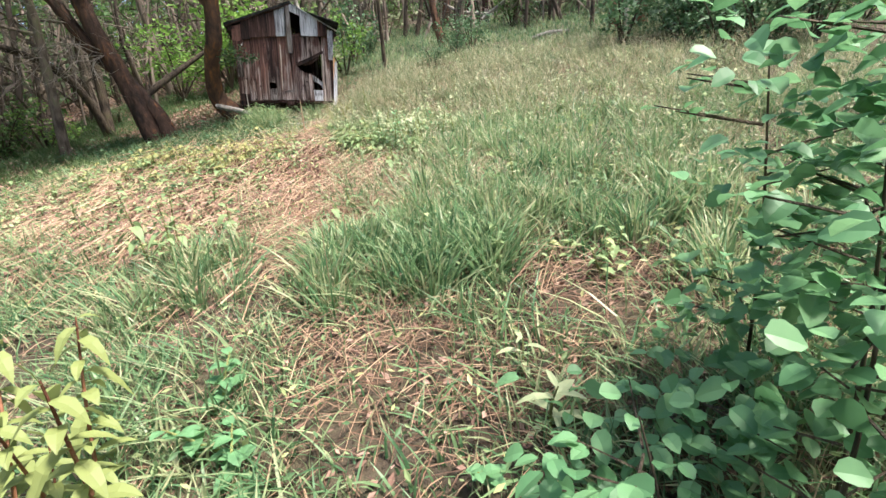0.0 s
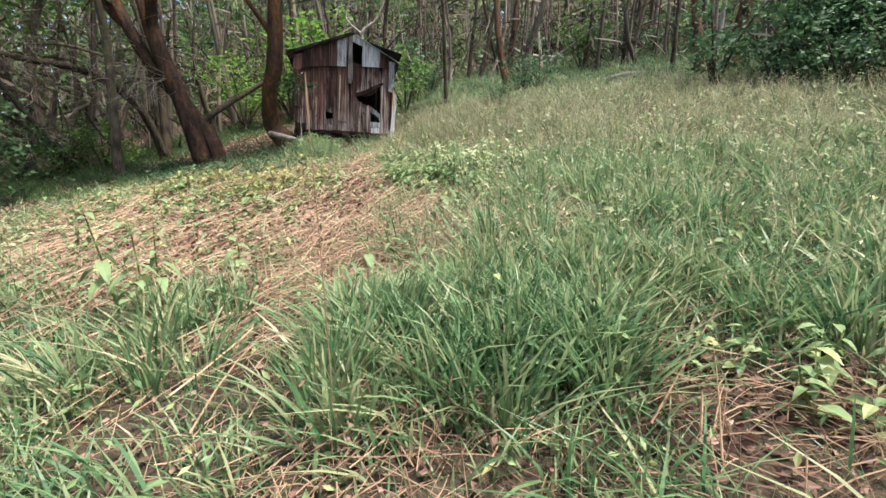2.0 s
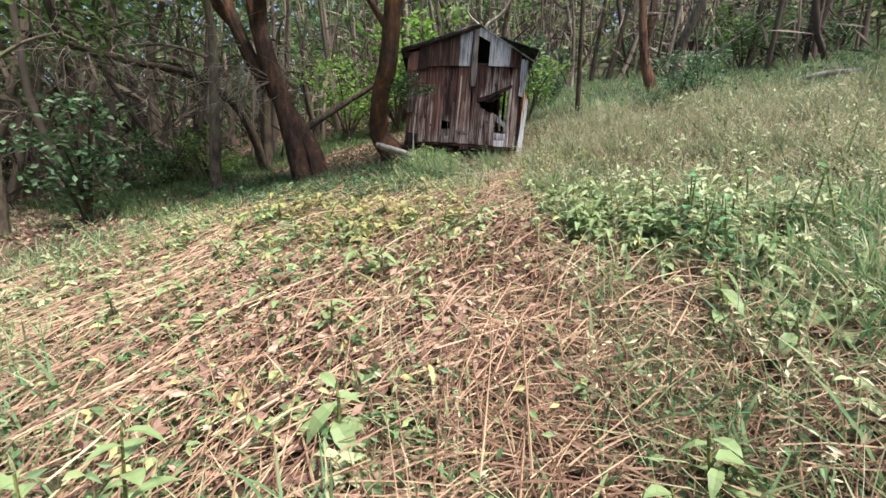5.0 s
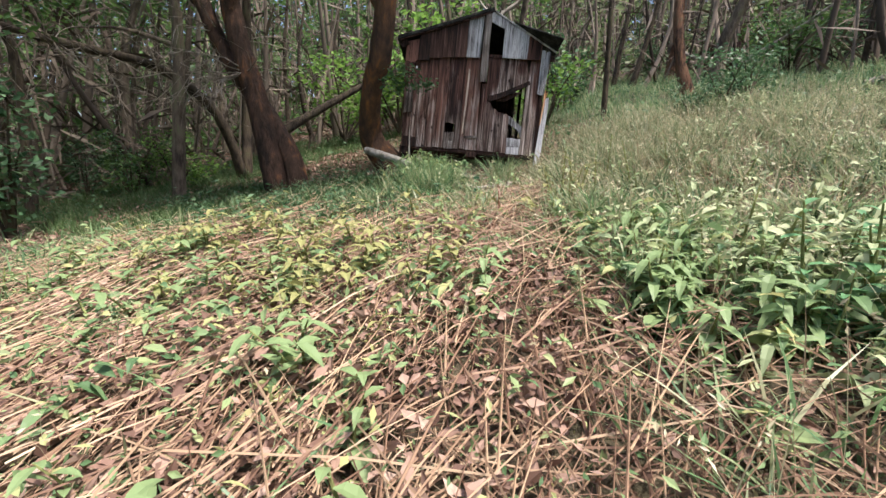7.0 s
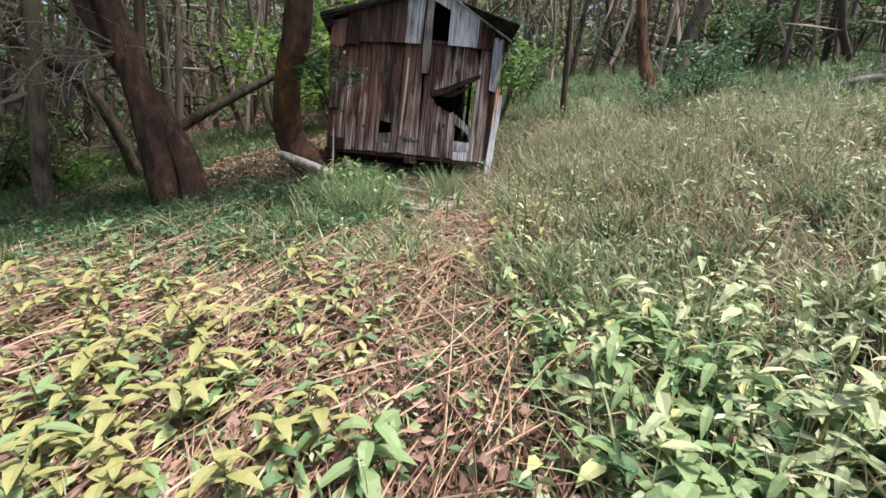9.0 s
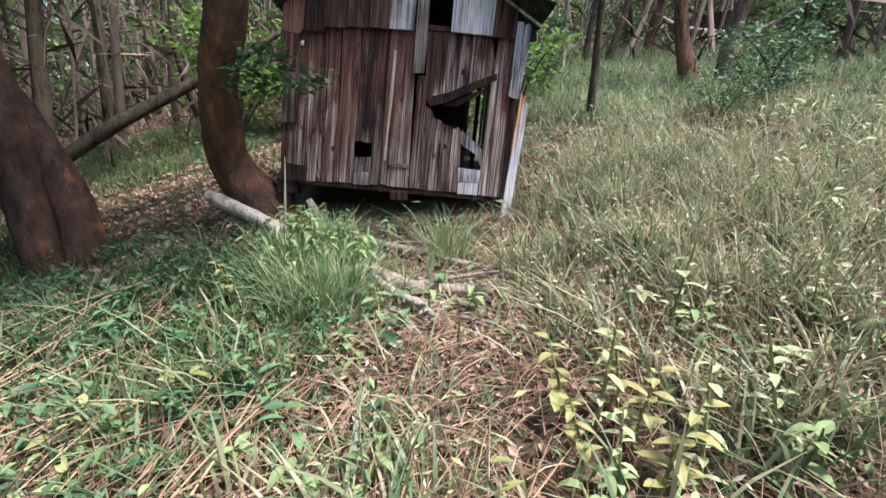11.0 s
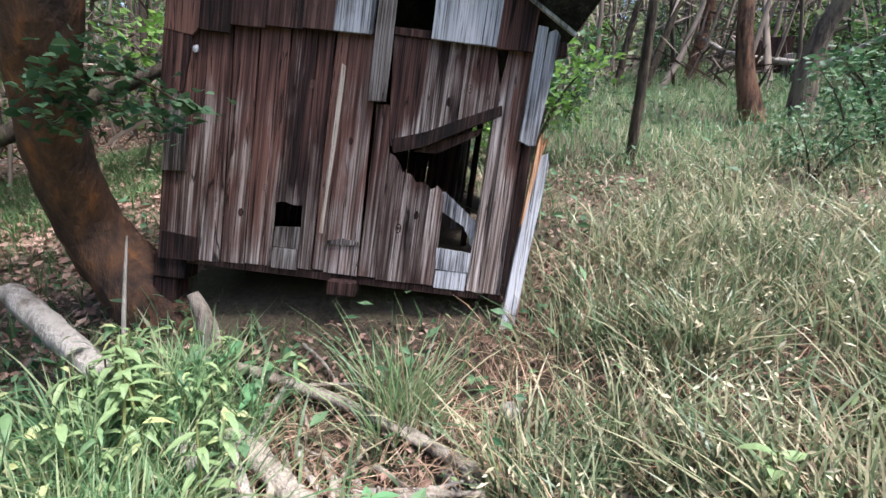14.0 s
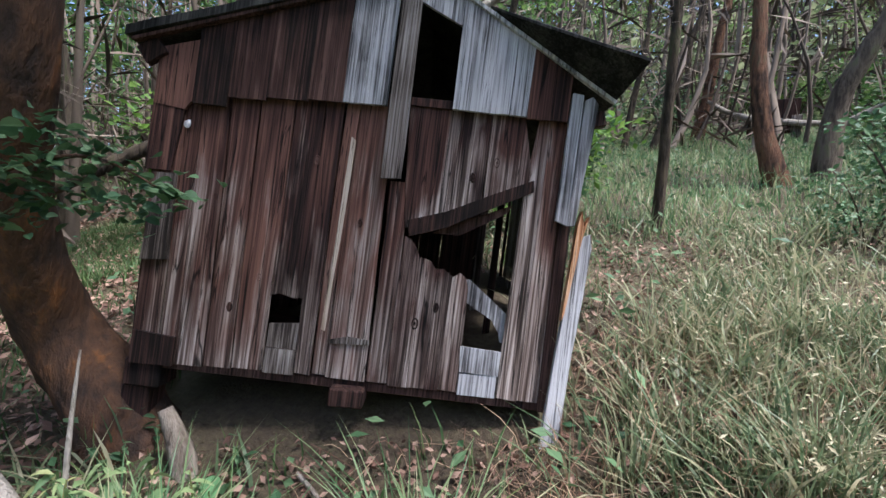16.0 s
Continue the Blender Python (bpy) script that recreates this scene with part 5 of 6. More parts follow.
def meadow_weeds():
    """Low broad-leaved weeds all through the grass."""
    r = random.Random(88)
    a = [(r.uniform(-1.6, 3.6), r.uniform(1.6, 8.5)) for _ in range(44)]
    scatter(weed_prototype("low broad-leaved green weed in meadow grass", 0.24, 8, 0.15, 0.07, WEED, 41, droop=0.6, group="meadow weeds"), a, 0.7, 1.4, 2)
    a = [(r.uniform(-3.8, -1.0), r.uniform(6.3, 8.6)) for _ in range(26)]
    scatter(weed_prototype("small green weed with lance leaves on bare litter", 0.2, 7, 0.13, 0.05, WEED, 42, droop=0.7, group="meadow weeds"), a, 0.7, 1.3, 3)
    a = [(r.uniform(-5.5, -3.0), r.uniform(6.2, 8.4)) for _ in range(24)]
    scatter(weed_prototype("dark green low weed in the trees' shade", 0.18, 7, 0.13, 0.05, SAPLING, 43, droop=0.6, group="meadow weeds"), a, 0.7, 1.4, 4)
    a = [(r.uniform(-0.8, 1.2), r.uniform(1.9, 3.6)) for _ in range(16)]
    scatter(weed_prototype("pale broad-leaved weed at the straw's edge", 0.2, 7, 0.18, 0.075, PALE_WEED, 44, droop=0.6, group="meadow weeds"), a, 0.7, 1.2, 5)


meadow_weeds()


def sapling(x, y, height, seed, leaves=36, size=0.075, label="young sapling with broad rounded green leaves"):
    r = random.Random(seed)
    t = thing("sapling", label, "sapling", Matrix.Translation((x, y, g1(x, y))), "saplings")
    top = Vector((r.uniform(-0.1, 0.1), r.uniform(-0.1, 0.1), height))
    part("stem", fast_mesh("stem", *tube([Vector((0, 0, -0.05)), top * 0.5 + Vector((0.03, 0, 0)), top], [0.008, 0.006, 0.003], 6, 0, 4, 1, False), smooth=True), BARK_DARK, t)
    for j in range(int(height * 11)):
        f = r.uniform(0.3, 1.0)
        a = r.uniform(0, 6.28)
        d = Vector((math.cos(a), math.sin(a), 0.25)) * r.uniform(0.15, 0.4)
        part("twig", fast_mesh("twig", *tube([top * f, top * f + d * 0.6, top * f + d], [0.005, 0.004, 0.002], 4, 0, 2, 1, False)), BARK_DARK, t)
        for i in range(max(3, leaves // 10)):
            b = a + r.uniform(-1.4, 1.4)
            q = top * f + d * r.uniform(0.45, 1.05) + Vector((0, 0, r.uniform(-0.03, 0.05)))
            L = size * r.uniform(0.7, 1.2)
            part("leaf", fast_mesh("leaf", *blade_leaf(q, (math.cos(b), math.sin(b), r.uniform(-0.1, 0.4)), L, L * 0.85, r.uniform(0.1, 0.5))), SAPLING, t)
    mesh = round_leaves([tuple(top * f + Vector((r.uniform(-0.25, 0.25), r.uniform(-0.25, 0.25), 0))) for f in np.linspace(0.25, 1.0, 12)], int(10 * height) + 2, 0.26, size * 1.05, seed)
    tagged(part("foliage", fast_mesh("foliage", *mesh), SAPLING, t), kind="stuff")


sapling(3.0, 0.2, 0.5, 6, 60)
sapling(2.86, -0.18, 0.62, 1)
sapling(3.22, -0.2, 1.3, 2, 48)
sapling(3.45, 0.15, 1.6, 3, 48)
sapling(3.3, 0.6, 1.5, 4, 48)
sapling(3.75, 0.5, 1.7, 5, 48)


stalk = thing("grass_stalk", "single tall dry grass stalk with a seed head", "grass stalk")
part("stem", fast_mesh("stem", *tube([(1.115, 1.04, g1(1.115, 1.04) - 0.02), (1.127, 1.032, 2.7), (1.122, 1.03, 3.28)], [0.002, 0.002, 0.0015], 5, 0, 3, 1, False)), STRAW, stalk)
part("seed_head", fast_mesh("seed_head", *tube([(1.122, 1.03, 3.26), (1.122, 1.03, 3.34), (1.124, 1.03, 3.435)], [0.002, 0.004, 0.001], 7, 0.12, 6, 2)), STRAW, stalk)


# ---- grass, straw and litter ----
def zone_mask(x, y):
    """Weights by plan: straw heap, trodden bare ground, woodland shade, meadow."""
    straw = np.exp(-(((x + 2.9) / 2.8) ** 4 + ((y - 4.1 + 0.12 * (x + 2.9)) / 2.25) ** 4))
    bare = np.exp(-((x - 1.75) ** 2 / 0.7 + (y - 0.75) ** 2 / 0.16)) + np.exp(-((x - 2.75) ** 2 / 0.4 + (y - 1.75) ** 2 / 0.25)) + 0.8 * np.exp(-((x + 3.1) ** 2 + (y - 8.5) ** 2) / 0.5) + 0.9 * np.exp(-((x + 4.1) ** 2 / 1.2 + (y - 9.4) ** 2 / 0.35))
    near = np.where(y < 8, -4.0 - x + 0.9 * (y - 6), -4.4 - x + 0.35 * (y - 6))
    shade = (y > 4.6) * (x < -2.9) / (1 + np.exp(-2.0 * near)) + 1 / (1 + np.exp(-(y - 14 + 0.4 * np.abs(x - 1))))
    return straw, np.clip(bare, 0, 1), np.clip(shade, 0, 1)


def under_shed(x, y):
    p = np.stack([x + 5.435, y - 8.959], 1)
    u = np.array([0.841, 0.541])
    w = np.array([-0.541, 0.841])
    a, b = p @ u, p @ w
    return (a > -0.1) & (a < 2.4) & (b > -0.05) & (b < 2.1)


def shed_front(x, y):
    """Bare trodden strip along the shed's front."""
    dx, dy = x + 5.435, y - 8.959
    a, b = 0.841 * dx + 0.541 * dy, -0.541 * dx + 0.841 * dy
    return np.exp(-((a - 1.05) / 1.15) ** 6 - ((b + 0.25) / 0.55) ** 4)


def field(n, x0, x1, y0, y1, keep, seed):
    r = np.random.default_rng(seed)
    x, y = r.uniform(x0, x1, n), r.uniform(y0, y1, n)
    m = (r.uniform(0, 1, n) < keep(x, y)) & ~under_shed(x, y)
    return x[m], y[m]


def trodden(x, y):
    """Shorter blades along the trodden line."""
    best = np.full(len(x), 9.0)
    for (a, b), (c, d) in zip(TRACK, TRACK[1:]):
        t = np.clip(((x - a) * (c - a) + (y - b) * (d - b)) / ((c - a) ** 2 + (d - b) ** 2), 0, 1)
        best = np.minimum(best, np.hypot(x - a - t * (c - a), y - b - t * (d - b)))
    return np.clip(0.5 + 1.2 * best, 0, 1)


def grass_patch(name, label, mat, x, y, hmin, hmax, wmin, wmax, reach, segs, wind=(0.0, 0.0), clump=2.2):
    n = len(x)
    tuft = 0.5 + 0.5 * np.sin(clump * 2.1 * x + 1.7 * np.sin(clump * y)) * np.cos(clump * 1.7 * y + 1.3 * np.sin(clump * x * 1.1))
    h = RNG.uniform(hmin, hmax, n) * (0.55 + 0.75 * tuft) * trodden(x, y)
    a = RNG.uniform(0, 2 * math.pi, n)
    lean = np.stack([np.cos(a), np.sin(a)], 1) * (h * RNG.uniform(0.2, reach, n))[:, None] + np.array(wind) * h[:, None]
    base = np.stack([x, y, gz(x, y) - 0.02], 1)
    v, q, t = blades(base, h, RNG.uniform(wmin, wmax, n), lean, 0.8, segs)
    ob = part(name, fast_mesh(name, v, q, t), mat)
    return tagged(ob, label, "grass", "", "stuff")


def flat_stalks(name, label, mat, x, y, lmin, lmax, wmin, wmax, angle, spread, lift):
    """Fallen stalks lying over one another: long thin three-sided strips."""
    n = len(x)
    a = RNG.normal(angle, spread, n)
    L = RNG.uniform(lmin, lmax, n)
    d = np.stack([np.cos(a), np.sin(a)], 1)
    w = RNG.uniform(wmin, wmax, n)
    z0 = RNG.uniform(0.01, lift, n)
    sag = RNG.uniform(-0.03, 0.05, n)
    tilt = RNG.normal(0, 0.05, n)
    vs = []
    for f in (0, 0.33, 0.66, 1.0):
        p = np.stack([x, y], 1) + d * ((f - 0.5) * L)[:, None]
        z = gz(p[:, 0], p[:, 1]) + z0 + sag * 4 * f * (1 - f) + tilt * (f - 0.5) * L
        s = np.stack([-d[:, 1], d[:, 0]], 1) * (w * (1 - 0.5 * f) / 2)[:, None]
        vs += [np.column_stack([p - s, z]), np.column_stack([p + s, z]), np.column_stack([p, z + w * 0.6])]
    verts = np.concatenate(vs)
    k = np.arange(n)
    quads = []
    for i in range(3):
        o = 3 * i * n
        quads += [np.stack([k + o, k + o + 2 * n, k + o + 5 * n, k + o + 3 * n], 1), np.stack([k + o + 2 * n, k + o + n, k + o + 4 * n, k + o + 5 * n], 1)]
    ob = part(name, fast_mesh(name, verts, np.concatenate(quads), None), mat)
    return tagged(ob, label, "straw", "", "stuff")


def leafy_plants(name, label, mat, centres, per, hmin, hmax, lmin, lmax, aspect, droop, lay=0.0, heading=0.0):
    """Crowded lance-leaved plants: bent leaves with a midrib set round thin stems; lay tips the stems over."""
    r = np.random.default_rng(len(label) * 7 + len(centres))
    c = np.asarray(centres, float)
    n = len(c)
    h = r.uniform(hmin, hmax, n)
    a = r.normal(heading, 0.45, n) if lay else r.uniform(0, 2 * math.pi, n)
    lean = np.stack([np.cos(a), np.sin(a)], 1) * (h * (lay + r.uniform(0.0, 0.25, n)))[:, None]
    up = h * math.sqrt(max(0.05, 1 - lay * lay))
    k = np.repeat(np.arange(n), per)
    f = r.uniform(0.15, 1.0, len(k))
    p = c[k] + lean[k] * f[:, None]
    p = np.column_stack([p, gz(p[:, 0], p[:, 1]) + up[k] * f + (0.06 if lay else 0.0)])
    b = r.uniform(0, 2 * math.pi, len(k))
    el = r.uniform(-0.1, 0.75, len(k))
    d = np.stack([np.cos(b) * np.cos(el), np.sin(b) * np.cos(el), np.sin(el)], 1)
    tw = r.normal(0, 0.5, len(k))
    s = np.stack([-np.sin(b) * np.cos(tw), np.cos(b) * np.cos(tw), np.sin(tw)], 1)
    L = r.uniform(lmin, lmax, len(k)) * (1.1 - 0.4 * f)
    leaves = leaf_strips(p, d, s, L, aspect, droop * r.uniform(0.3, 1.5, len(k)))
    stems = blades(np.column_stack([c, gz(c[:, 0], c[:, 1]) - 0.02]), up + (0.06 if lay else 0.0), np.full(n, 0.008), lean, 0.2, 3)
    tagged(part(name, fast_mesh(name, *merge([leaves, stems])), mat), label, "weeds", "", "stuff")


def seed_stalks(name, label, x, y, hmin, hmax, wind):
    """Thin standing stalks, each with a nodding seed head of a few husks."""
    r = np.random.default_rng(len(x))
    n = len(x)
    h = r.uniform(hmin, hmax, n) * trodden(x, y)
    a = r.uniform(0, 2 * math.pi, n)
    lean = np.stack([np.cos(a), np.sin(a)], 1) * (h * r.uniform(0.05, 0.5, n))[:, None] + np.array(wind) * h[:, None]
    base = np.stack([x, y, gz(x, y) - 0.02], 1)
    st = blades(base, h, r.uniform(0.003, 0.005, n), lean, 0.8, 3)
    ln = np.linalg.norm(lean, axis=1)
    tips = []
    for f in (0.8, 0.87, 0.94, 1.0):
        q = base.copy()
        q[:, :2] += lean * f ** 1.8
        q[:, 2] += h * (f - 0.18 * f * f * np.minimum(1, ln / h))
        tips.append(q + r.normal(0, 0.006, (n, 3)))
    hv, ht = leaf_quads(np.concatenate(tips), r.uniform(0.02, 0.05, 4 * n), 0.8, 0.3, 0.2)
    tagged(part(name, fast_mesh(name, *merge([st, (hv, None, ht)])), SEED), label, "grass", "", "stuff")


def cover():
    def meadow(x, y):
        s, b, w = zone_mask(x, y)
        p = np.sin(2.3 * x + 1.9 * np.sin(1.7 * y)) * np.cos(2.0 * y + 1.3 * np.sin(2.1 * x)) + 0.6 * np.sin(5.3 * x + 2.0 * y) * np.sin(4.7 * y - 1.9 * x)
        return (1 - 0.93 * shed_front(x, y)) * np.clip(1 - 1.05 * s, 0.05, 1) * (1 - 0.88 * b) * (1 - 0.85 * w) * np.clip(0.72 + 0.75 * p + 0.35 * np.sin(0.9 * x + 1.4 * y) * np.sin(1.3 * x - 0.8 * y), 0.06, 1) * (1 - 0.6 * np.exp(-((x + 2.6) / 1.5) ** 2 - ((y - 7.3) / 1.1) ** 2))

    def near_shed(x, y):
        return np.exp(-((x + 2.6) ** 2 / 3 + (y - 8.6) ** 2 / 2.5))

    x, y = field(135000, -6.5, 8.5, -1.2, 7.2, meadow, 1)
    grass_patch("meadow_grass", "lush green meadow grass in loose tufts", GRASS, x, y, 0.08, 0.38, 0.006, 0.018, 1.4, 3, (-0.15, -0.2))
    x, y = field(95000, -6.0, 7.5, 6.5, 14.5, meadow, 2)
    grass_patch("meadow_grass", "green meadow grass with dry seed stalks", DRY_GRASS, x, y, 0.10, 0.42, 0.009, 0.022, 1.3, 3, (-0.15, -0.15))
    x, y = field(60000, -10, 12, 13.5, 26, lambda x, y: np.full(len(x), 0.75), 3)
    grass_patch("woodland_grass", "grass under woodland trees on the slope", GRASS, x, y, 0.15, 0.42, 0.010, 0.022, 0.8, 2)
    x, y = field(60000, -16, 14, -9, 13, lambda x, y: 0.8 * ((y < -1.0) | (x < -6.3) & (y < 5.5) | (x > 7.3)), 14)
    grass_patch("outer_grass", "rough grass round the meadow's edge", GRASS, x, y, 0.08, 0.3, 0.010, 0.02, 1.2, 2)
    # The dark-coloured grass paints in shade under the trees.
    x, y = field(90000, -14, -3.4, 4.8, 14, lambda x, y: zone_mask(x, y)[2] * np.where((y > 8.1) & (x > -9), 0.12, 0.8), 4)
    grass_patch("shade_grass", "sparse grass coloured dark for the trees' shade", DARK_GRASS, x, y, 0.08, 0.32, 0.006, 0.016, 1.0, 2)
    x, y = field(8000, -1.5, 6, 0.5, 12, meadow, 5)
    grass_patch("seed_stalks", "tall dry straw-coloured grass stalks in the meadow", STRAW, x, y, 0.18, 0.46, 0.003, 0.006, 1.0, 3, (0.1, 0.0))
    x, y = field(6000, -4.6, 0.0, 7.6, 12, meadow, 6)
    grass_patch("seed_stalks", "dry bent grass stalks beside the shed", STRAW, x, y, 0.15, 0.42, 0.003, 0.007, 1.2, 3, (-0.3, -0.2))

    def tufts(name, label, mat, centres, per, spread, hmin, hmax, wmin, wmax, reach):
        r = np.random.default_rng(len(label))
        c = np.repeat(np.array(centres), per, 0)
        p = c + r.normal(0, spread, c.shape)
        out = p - c
        n = len(p)
        h = r.uniform(hmin, hmax, n)
        a = r.uniform(0, 2 * math.pi, n)
        lean = out / spread * (h * 0.35)[:, None] + np.stack([np.cos(a), np.sin(a)], 1) * (h * r.uniform(0.1, reach, n))[:, None]
        v, q, t = blades(np.column_stack([p, gz(p[:, 0], p[:, 1]) - 0.02]), h, r.uniform(wmin, wmax, n), lean, 0.9, 4)
        tagged(part(name, fast_mesh(name, v, q, t), mat), label, "grass", "", "stuff")
    r = random.Random(31)
    lush = [(r.uniform(-0.6, 4.2), r.uniform(1.1, 6.0)) for _ in range(190)] + [(r.gauss(1.2, 0.7), r.gauss(2.1, 0.5)) for _ in range(70)]
    lush = [c for c in lush if off_track(*c, 0.32) and not (-1.4 < c[0] < 0.7 and 4.6 < c[1] < 6.2) and not (c[0] < 1.0 and 2.1 < c[1] < 4.6) and zone_mask(np.array([c[0]]), np.array([c[1]]))[0][0] < 0.5 and zone_mask(np.array([c[0]]), np.array([c[1]]))[1][0] < 0.4]
    tufts("lush_tufts", "long arching green grass tufts in the meadow", GRASS, lush, 52, 0.08, 0.22, 0.48, 0.008, 0.020, 0.6)
    tufts("shed_tufts", "tall arching grass tuft growing before the shed", GRASS, [(-4.35 + r.gauss(0, 0.22), 8.25 + r.gauss(0, 0.2)) for _ in range(20)] + [(-3.85 + r.gauss(0, 0.12), 7.85 + r.gauss(0, 0.12)) for _ in range(8)] + [(-3.6 + r.gauss(0, 0.06), 9.12 + r.gauss(0, 0.06)) for _ in range(4)], 60, 0.07, 0.25, 0.6, 0.005, 0.011, 0.6)
    side = [(r.uniform(-3.1, -0.8), r.uniform(8.6, 11.5)) for _ in range(90)]
    tufts("bank_tufts", "bent green and straw grass tufts beside the shed", DRY_GRASS, side, 42, 0.07, 0.18, 0.48, 0.006, 0.015, 0.8)
    tufts("bank_straw", "pale dry bent grass tufts beside the shed", STRAW, side[:55] + [(r.gauss(-3.2, 0.3), r.gauss(9.5, 0.2)) for _ in range(5)], 16, 0.08, 0.15, 0.45, 0.003, 0.007, 1.0)

    x, y = field(11000, -3.0, 6.5, 2.6, 14.5, meadow, 21)
    seed_stalks("seed_heads", "pale nodding seed heads over meadow grass", x, y, 0.3, 0.62, (-0.1, -0.1))
    q = np.random.default_rng(55)

    def cluster(n, cx, cy, rx, ry):
        p = np.column_stack([q.normal(cx, rx, n), q.normal(cy, ry, n)])
        return p[[off_track(*e, 0.3) for e in p]]
    leafy_plants("weed_carpet", "crowded pale green broad-leaved weeds beside the straw", WEED, cluster(150, -0.45, 5.6, 0.65, 0.42), 13, 0.14, 0.36, 0.08, 0.17, 0.42, 0.5)
    leafy_plants("weed_carpet", "grey-green drooping weeds at the meadow's edge", PALE_WEED, cluster(80, 0.15, 6.0, 0.55, 0.5), 12, 0.2, 0.5, 0.08, 0.18, 0.38, 0.7)
    leafy_plants("fallen_weeds", "fallen yellow-green weeds lying over the straw", YELLOW, cluster(44, -3.2, 4.9, 1.1, 0.65), 12, 0.5, 1.0, 0.07, 0.17, 0.38, 0.5, 0.96, 1.85)
    leafy_plants("fallen_weeds", "fallen green lance-leaved weeds lying over straw", WEED, cluster(120, -3.1, 3.9, 1.4, 0.95), 12, 0.4, 0.9, 0.07, 0.16, 0.38, 0.5, 0.96, 1.85)
    leafy_plants("straw_weeds", "low pale weeds over the straw's lower edge", PALE_WEED, cluster(160, -4.6, 3.0, 0.9, 0.7), 10, 0.1, 0.26, 0.06, 0.13, 0.4, 0.5)
    leafy_plants("straw_weeds", "low green weeds on the straw's near edge", WEED, cluster(110, -0.8, 2.4, 1.0, 0.55), 9, 0.08, 0.24, 0.06, 0.15, 0.4, 0.5)
    leafy_plants("meadow_weeds", "small pale weeds scattered in meadow grass", PALE_WEED, np.column_stack([q.uniform(-1.2, 6, 420), q.uniform(5, 13.5, 420)]), 10, 0.2, 0.5, 0.06, 0.15, 0.36, 0.5)
    leafy_plants("meadow_weeds", "green leafy weeds among long meadow grass", WEED, np.column_stack([q.uniform(0.6, 5, 150), q.uniform(1.6, 6, 150)]), 10, 0.15, 0.42, 0.06, 0.14, 0.4, 0.5)
    leafy_plants("shed_weeds", "crowded lance-leaved weeds on the mound before the shed", WEED, cluster(46, -4.45, 8.35, 0.28, 0.2), 13, 0.25, 0.55, 0.08, 0.17, 0.28, 0.8)
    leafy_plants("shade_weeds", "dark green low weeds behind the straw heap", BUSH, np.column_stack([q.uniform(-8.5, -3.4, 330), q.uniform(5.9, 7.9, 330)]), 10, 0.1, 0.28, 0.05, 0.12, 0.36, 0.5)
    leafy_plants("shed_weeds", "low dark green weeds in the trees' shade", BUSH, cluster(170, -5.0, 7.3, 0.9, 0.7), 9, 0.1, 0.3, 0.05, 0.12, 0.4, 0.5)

    def straw(x, y):
        s, b, w = zone_mask(x, y)
        return np.clip(s + 0.35 * b, 0, 1)
    x, y = field(13500, -7.5, 2.5, 1.2, 7.2, straw, 7)
    flat_stalks("flattened_straw", "flattened dry brown stalks lying in one direction", STRAW, x, y, 0.15, 1.3, 0.004, 0.012, 1.85, 0.6, 0.17)
    x, y = field(9000, -1.5, 3.0, 1.5, 5.2, lambda x, y: np.exp(-((x - 0.4) / 1.1) ** 2 - ((y - 3.1) / 1.2) ** 2), 17)
    flat_stalks("matted_straw", "pale matted dry grass on the meadow's lower edge", STRAW, x, y, 0.12, 0.55, 0.003, 0.009, 0.9, 0.9, 0.16)
    x, y = field(42000, -4.5, 5, -0.8, 11, lambda x, y: np.clip(1.2 * zone_mask(x, y)[1] + 0.3 + 0.6 * np.exp(-((x + 2.6) / 1.5) ** 2 - ((y - 7.4) / 1.2) ** 2) + 0.4 * near_shed(x, y), 0, 1) * (1 - 0.85 * shed_front(x, y)), 8)
    flat_stalks("dry_stalks", "short dry stalks lying on bare ground", STRAW, x, y, 0.08, 0.4, 0.003, 0.007, 0.6, 1.4, 0.10)

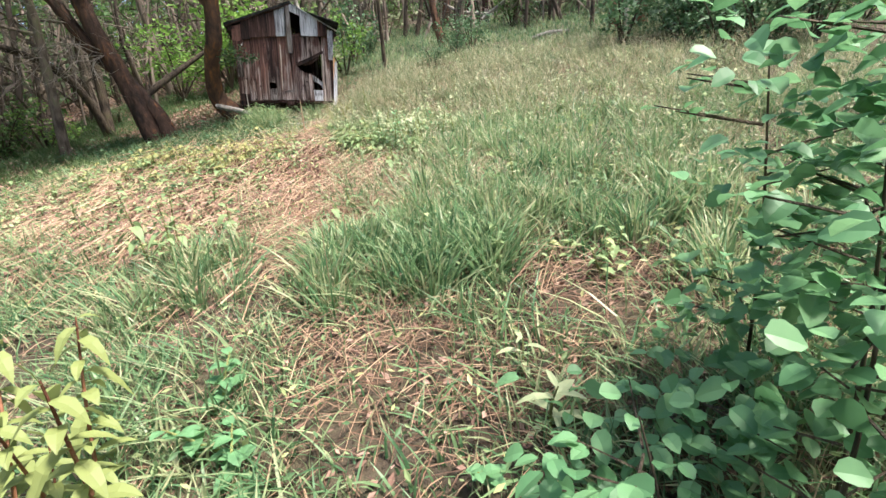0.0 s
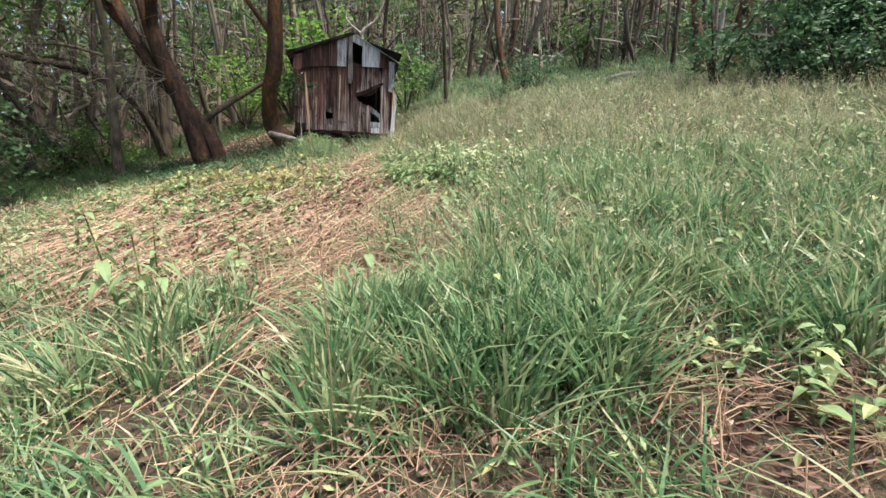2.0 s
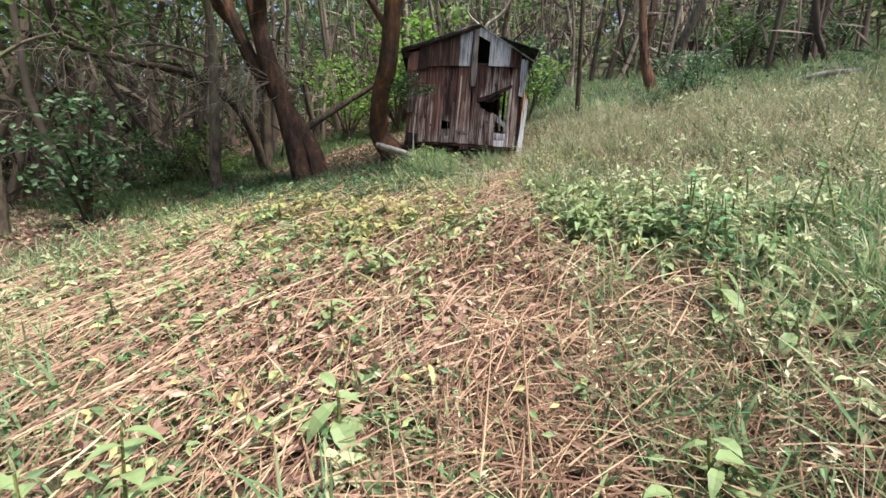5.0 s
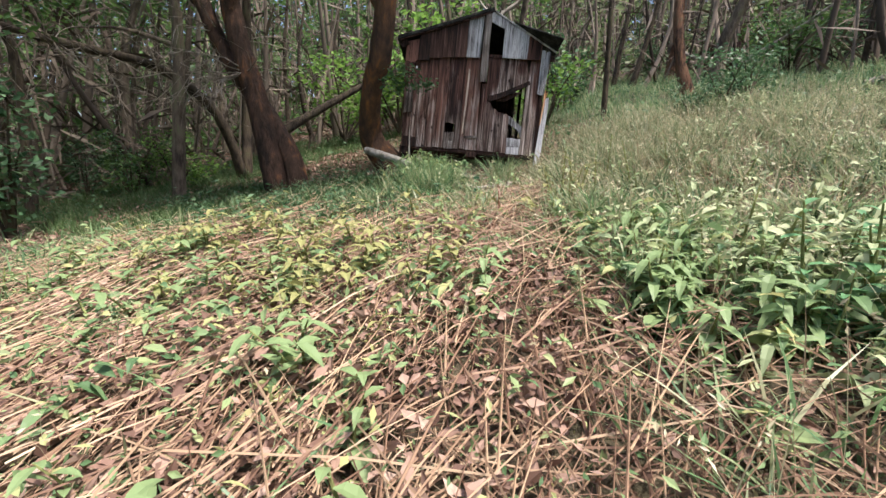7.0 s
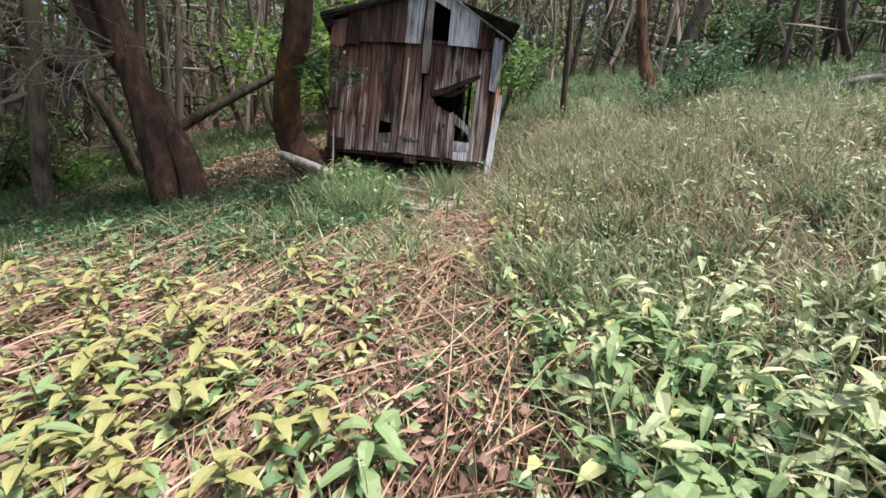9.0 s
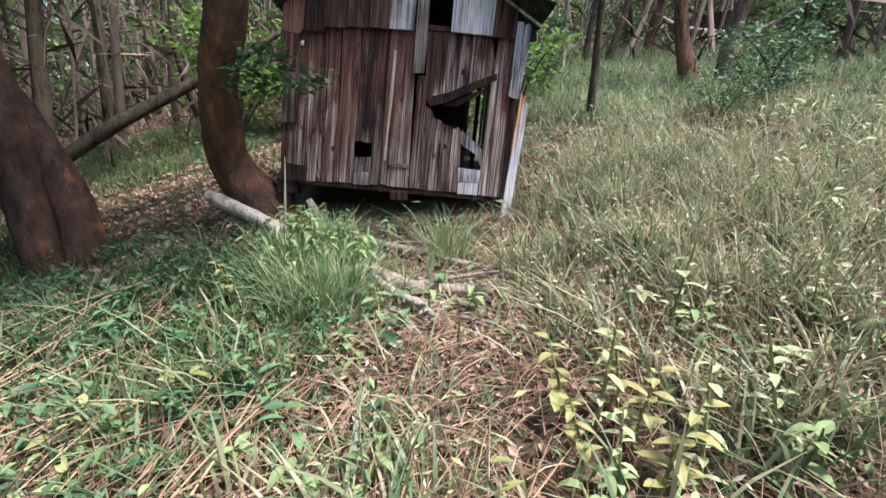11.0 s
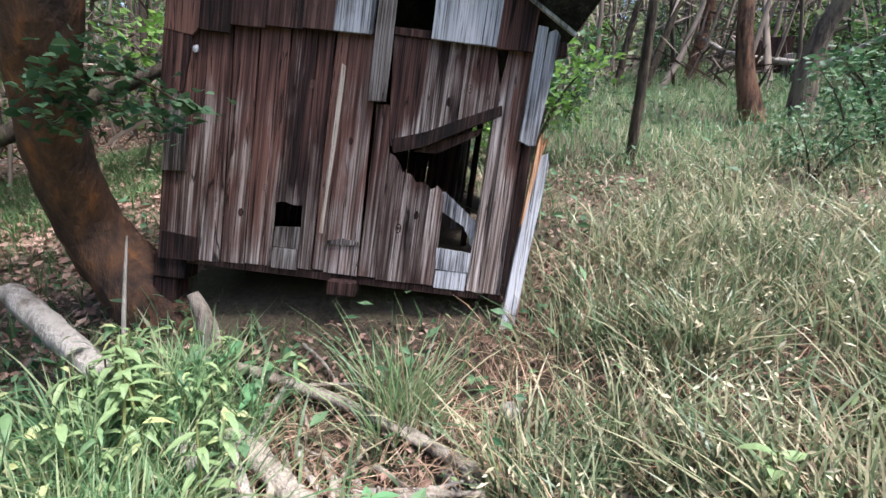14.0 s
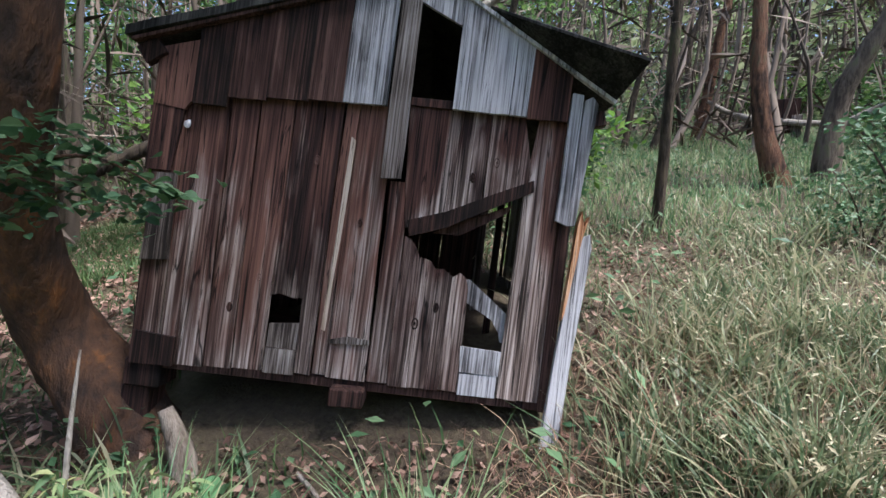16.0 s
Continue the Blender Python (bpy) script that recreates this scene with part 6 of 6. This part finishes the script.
    def litter(x, y):
        s, b, w = zone_mask(x, y)
        return np.clip(1.0 * s + 0.6 * b + 0.5 * w + 0.35 * near_shed(x, y) + 0.5 * np.exp(-((x + 2.6) / 1.5) ** 2 - ((y - 7.4) / 1.2) ** 2) + 0.16, 0, 1)
    x, y = field(110000, -13, 5, -1.0, 14, litter, 9)
    n = len(x)
    c = np.stack([x, y, gz(x, y) + RNG.uniform(0.01, 0.07, n) + 0.09 * zone_mask(x, y)[0]], 1)
    v, t = leaf_quads(c, RNG.uniform(0.03, 0.075, n) * (1 + 0.5 * zone_mask(x, y)[0]), 0.9, 0.5, 0.0)
    tagged(part("leaf_litter", fast_mesh("leaf_litter", v, None, t), LITTER), "brown curled dead leaves on the ground", "leaves", "", "stuff")
    x, y = field(42000, -7, 5, -0.5, 10, lambda x, y: np.clip(0.25 + 0.7 * zone_mask(x, y)[0], 0, 1) * (1 - zone_mask(x, y)[2]), 10)
    n = len(x)
    c = np.stack([x, y, gz(x, y) + RNG.uniform(0.03, 0.22, n)], 1)
    v, t = leaf_quads(c, RNG.uniform(0.02, 0.075, n), 0.9, 0.4, 0.1)
    tagged(part("weed_leaves", fast_mesh("weed_leaves", v, None, t), WEED), "scattered green and yellowing weed leaves", "leaves", "", "stuff")
    x, y = field(60000, -26, -5.5, 3, 22, lambda x, y: np.where((x < -8) | (y > 10), 1.0, zone_mask(x, y)[2]), 12)
    n = len(x)
    v, t = leaf_quads(np.stack([x, y, gz(x, y) + RNG.uniform(0.01, 0.08, n)], 1), RNG.uniform(0.05, 0.13, n), 0.6, 0.5, 0.0)
    tagged(part("woodland_litter", fast_mesh("woodland_litter", v, None, t), LITTER), "brown fallen leaves on the shaded wood floor", "leaves", "", "stuff")
    x, y = field(15000, -16, 10, 5, 30, lambda x, y: zone_mask(x, y)[2] * np.where(x < -6, 0.35, 1.0), 11)
    n = len(x)
    c = np.stack([x, y, gz(x, y) + RNG.uniform(0.03, 0.35, n)], 1)
    v, t = leaf_quads(c, RNG.uniform(0.06, 0.14, n), 0.5, 0.5, 0.1)
    tagged(part("undergrowth", fast_mesh("undergrowth", v, None, t), BUSH), "low green woodland undergrowth leaves", "leaves", "", "stuff")


cover()
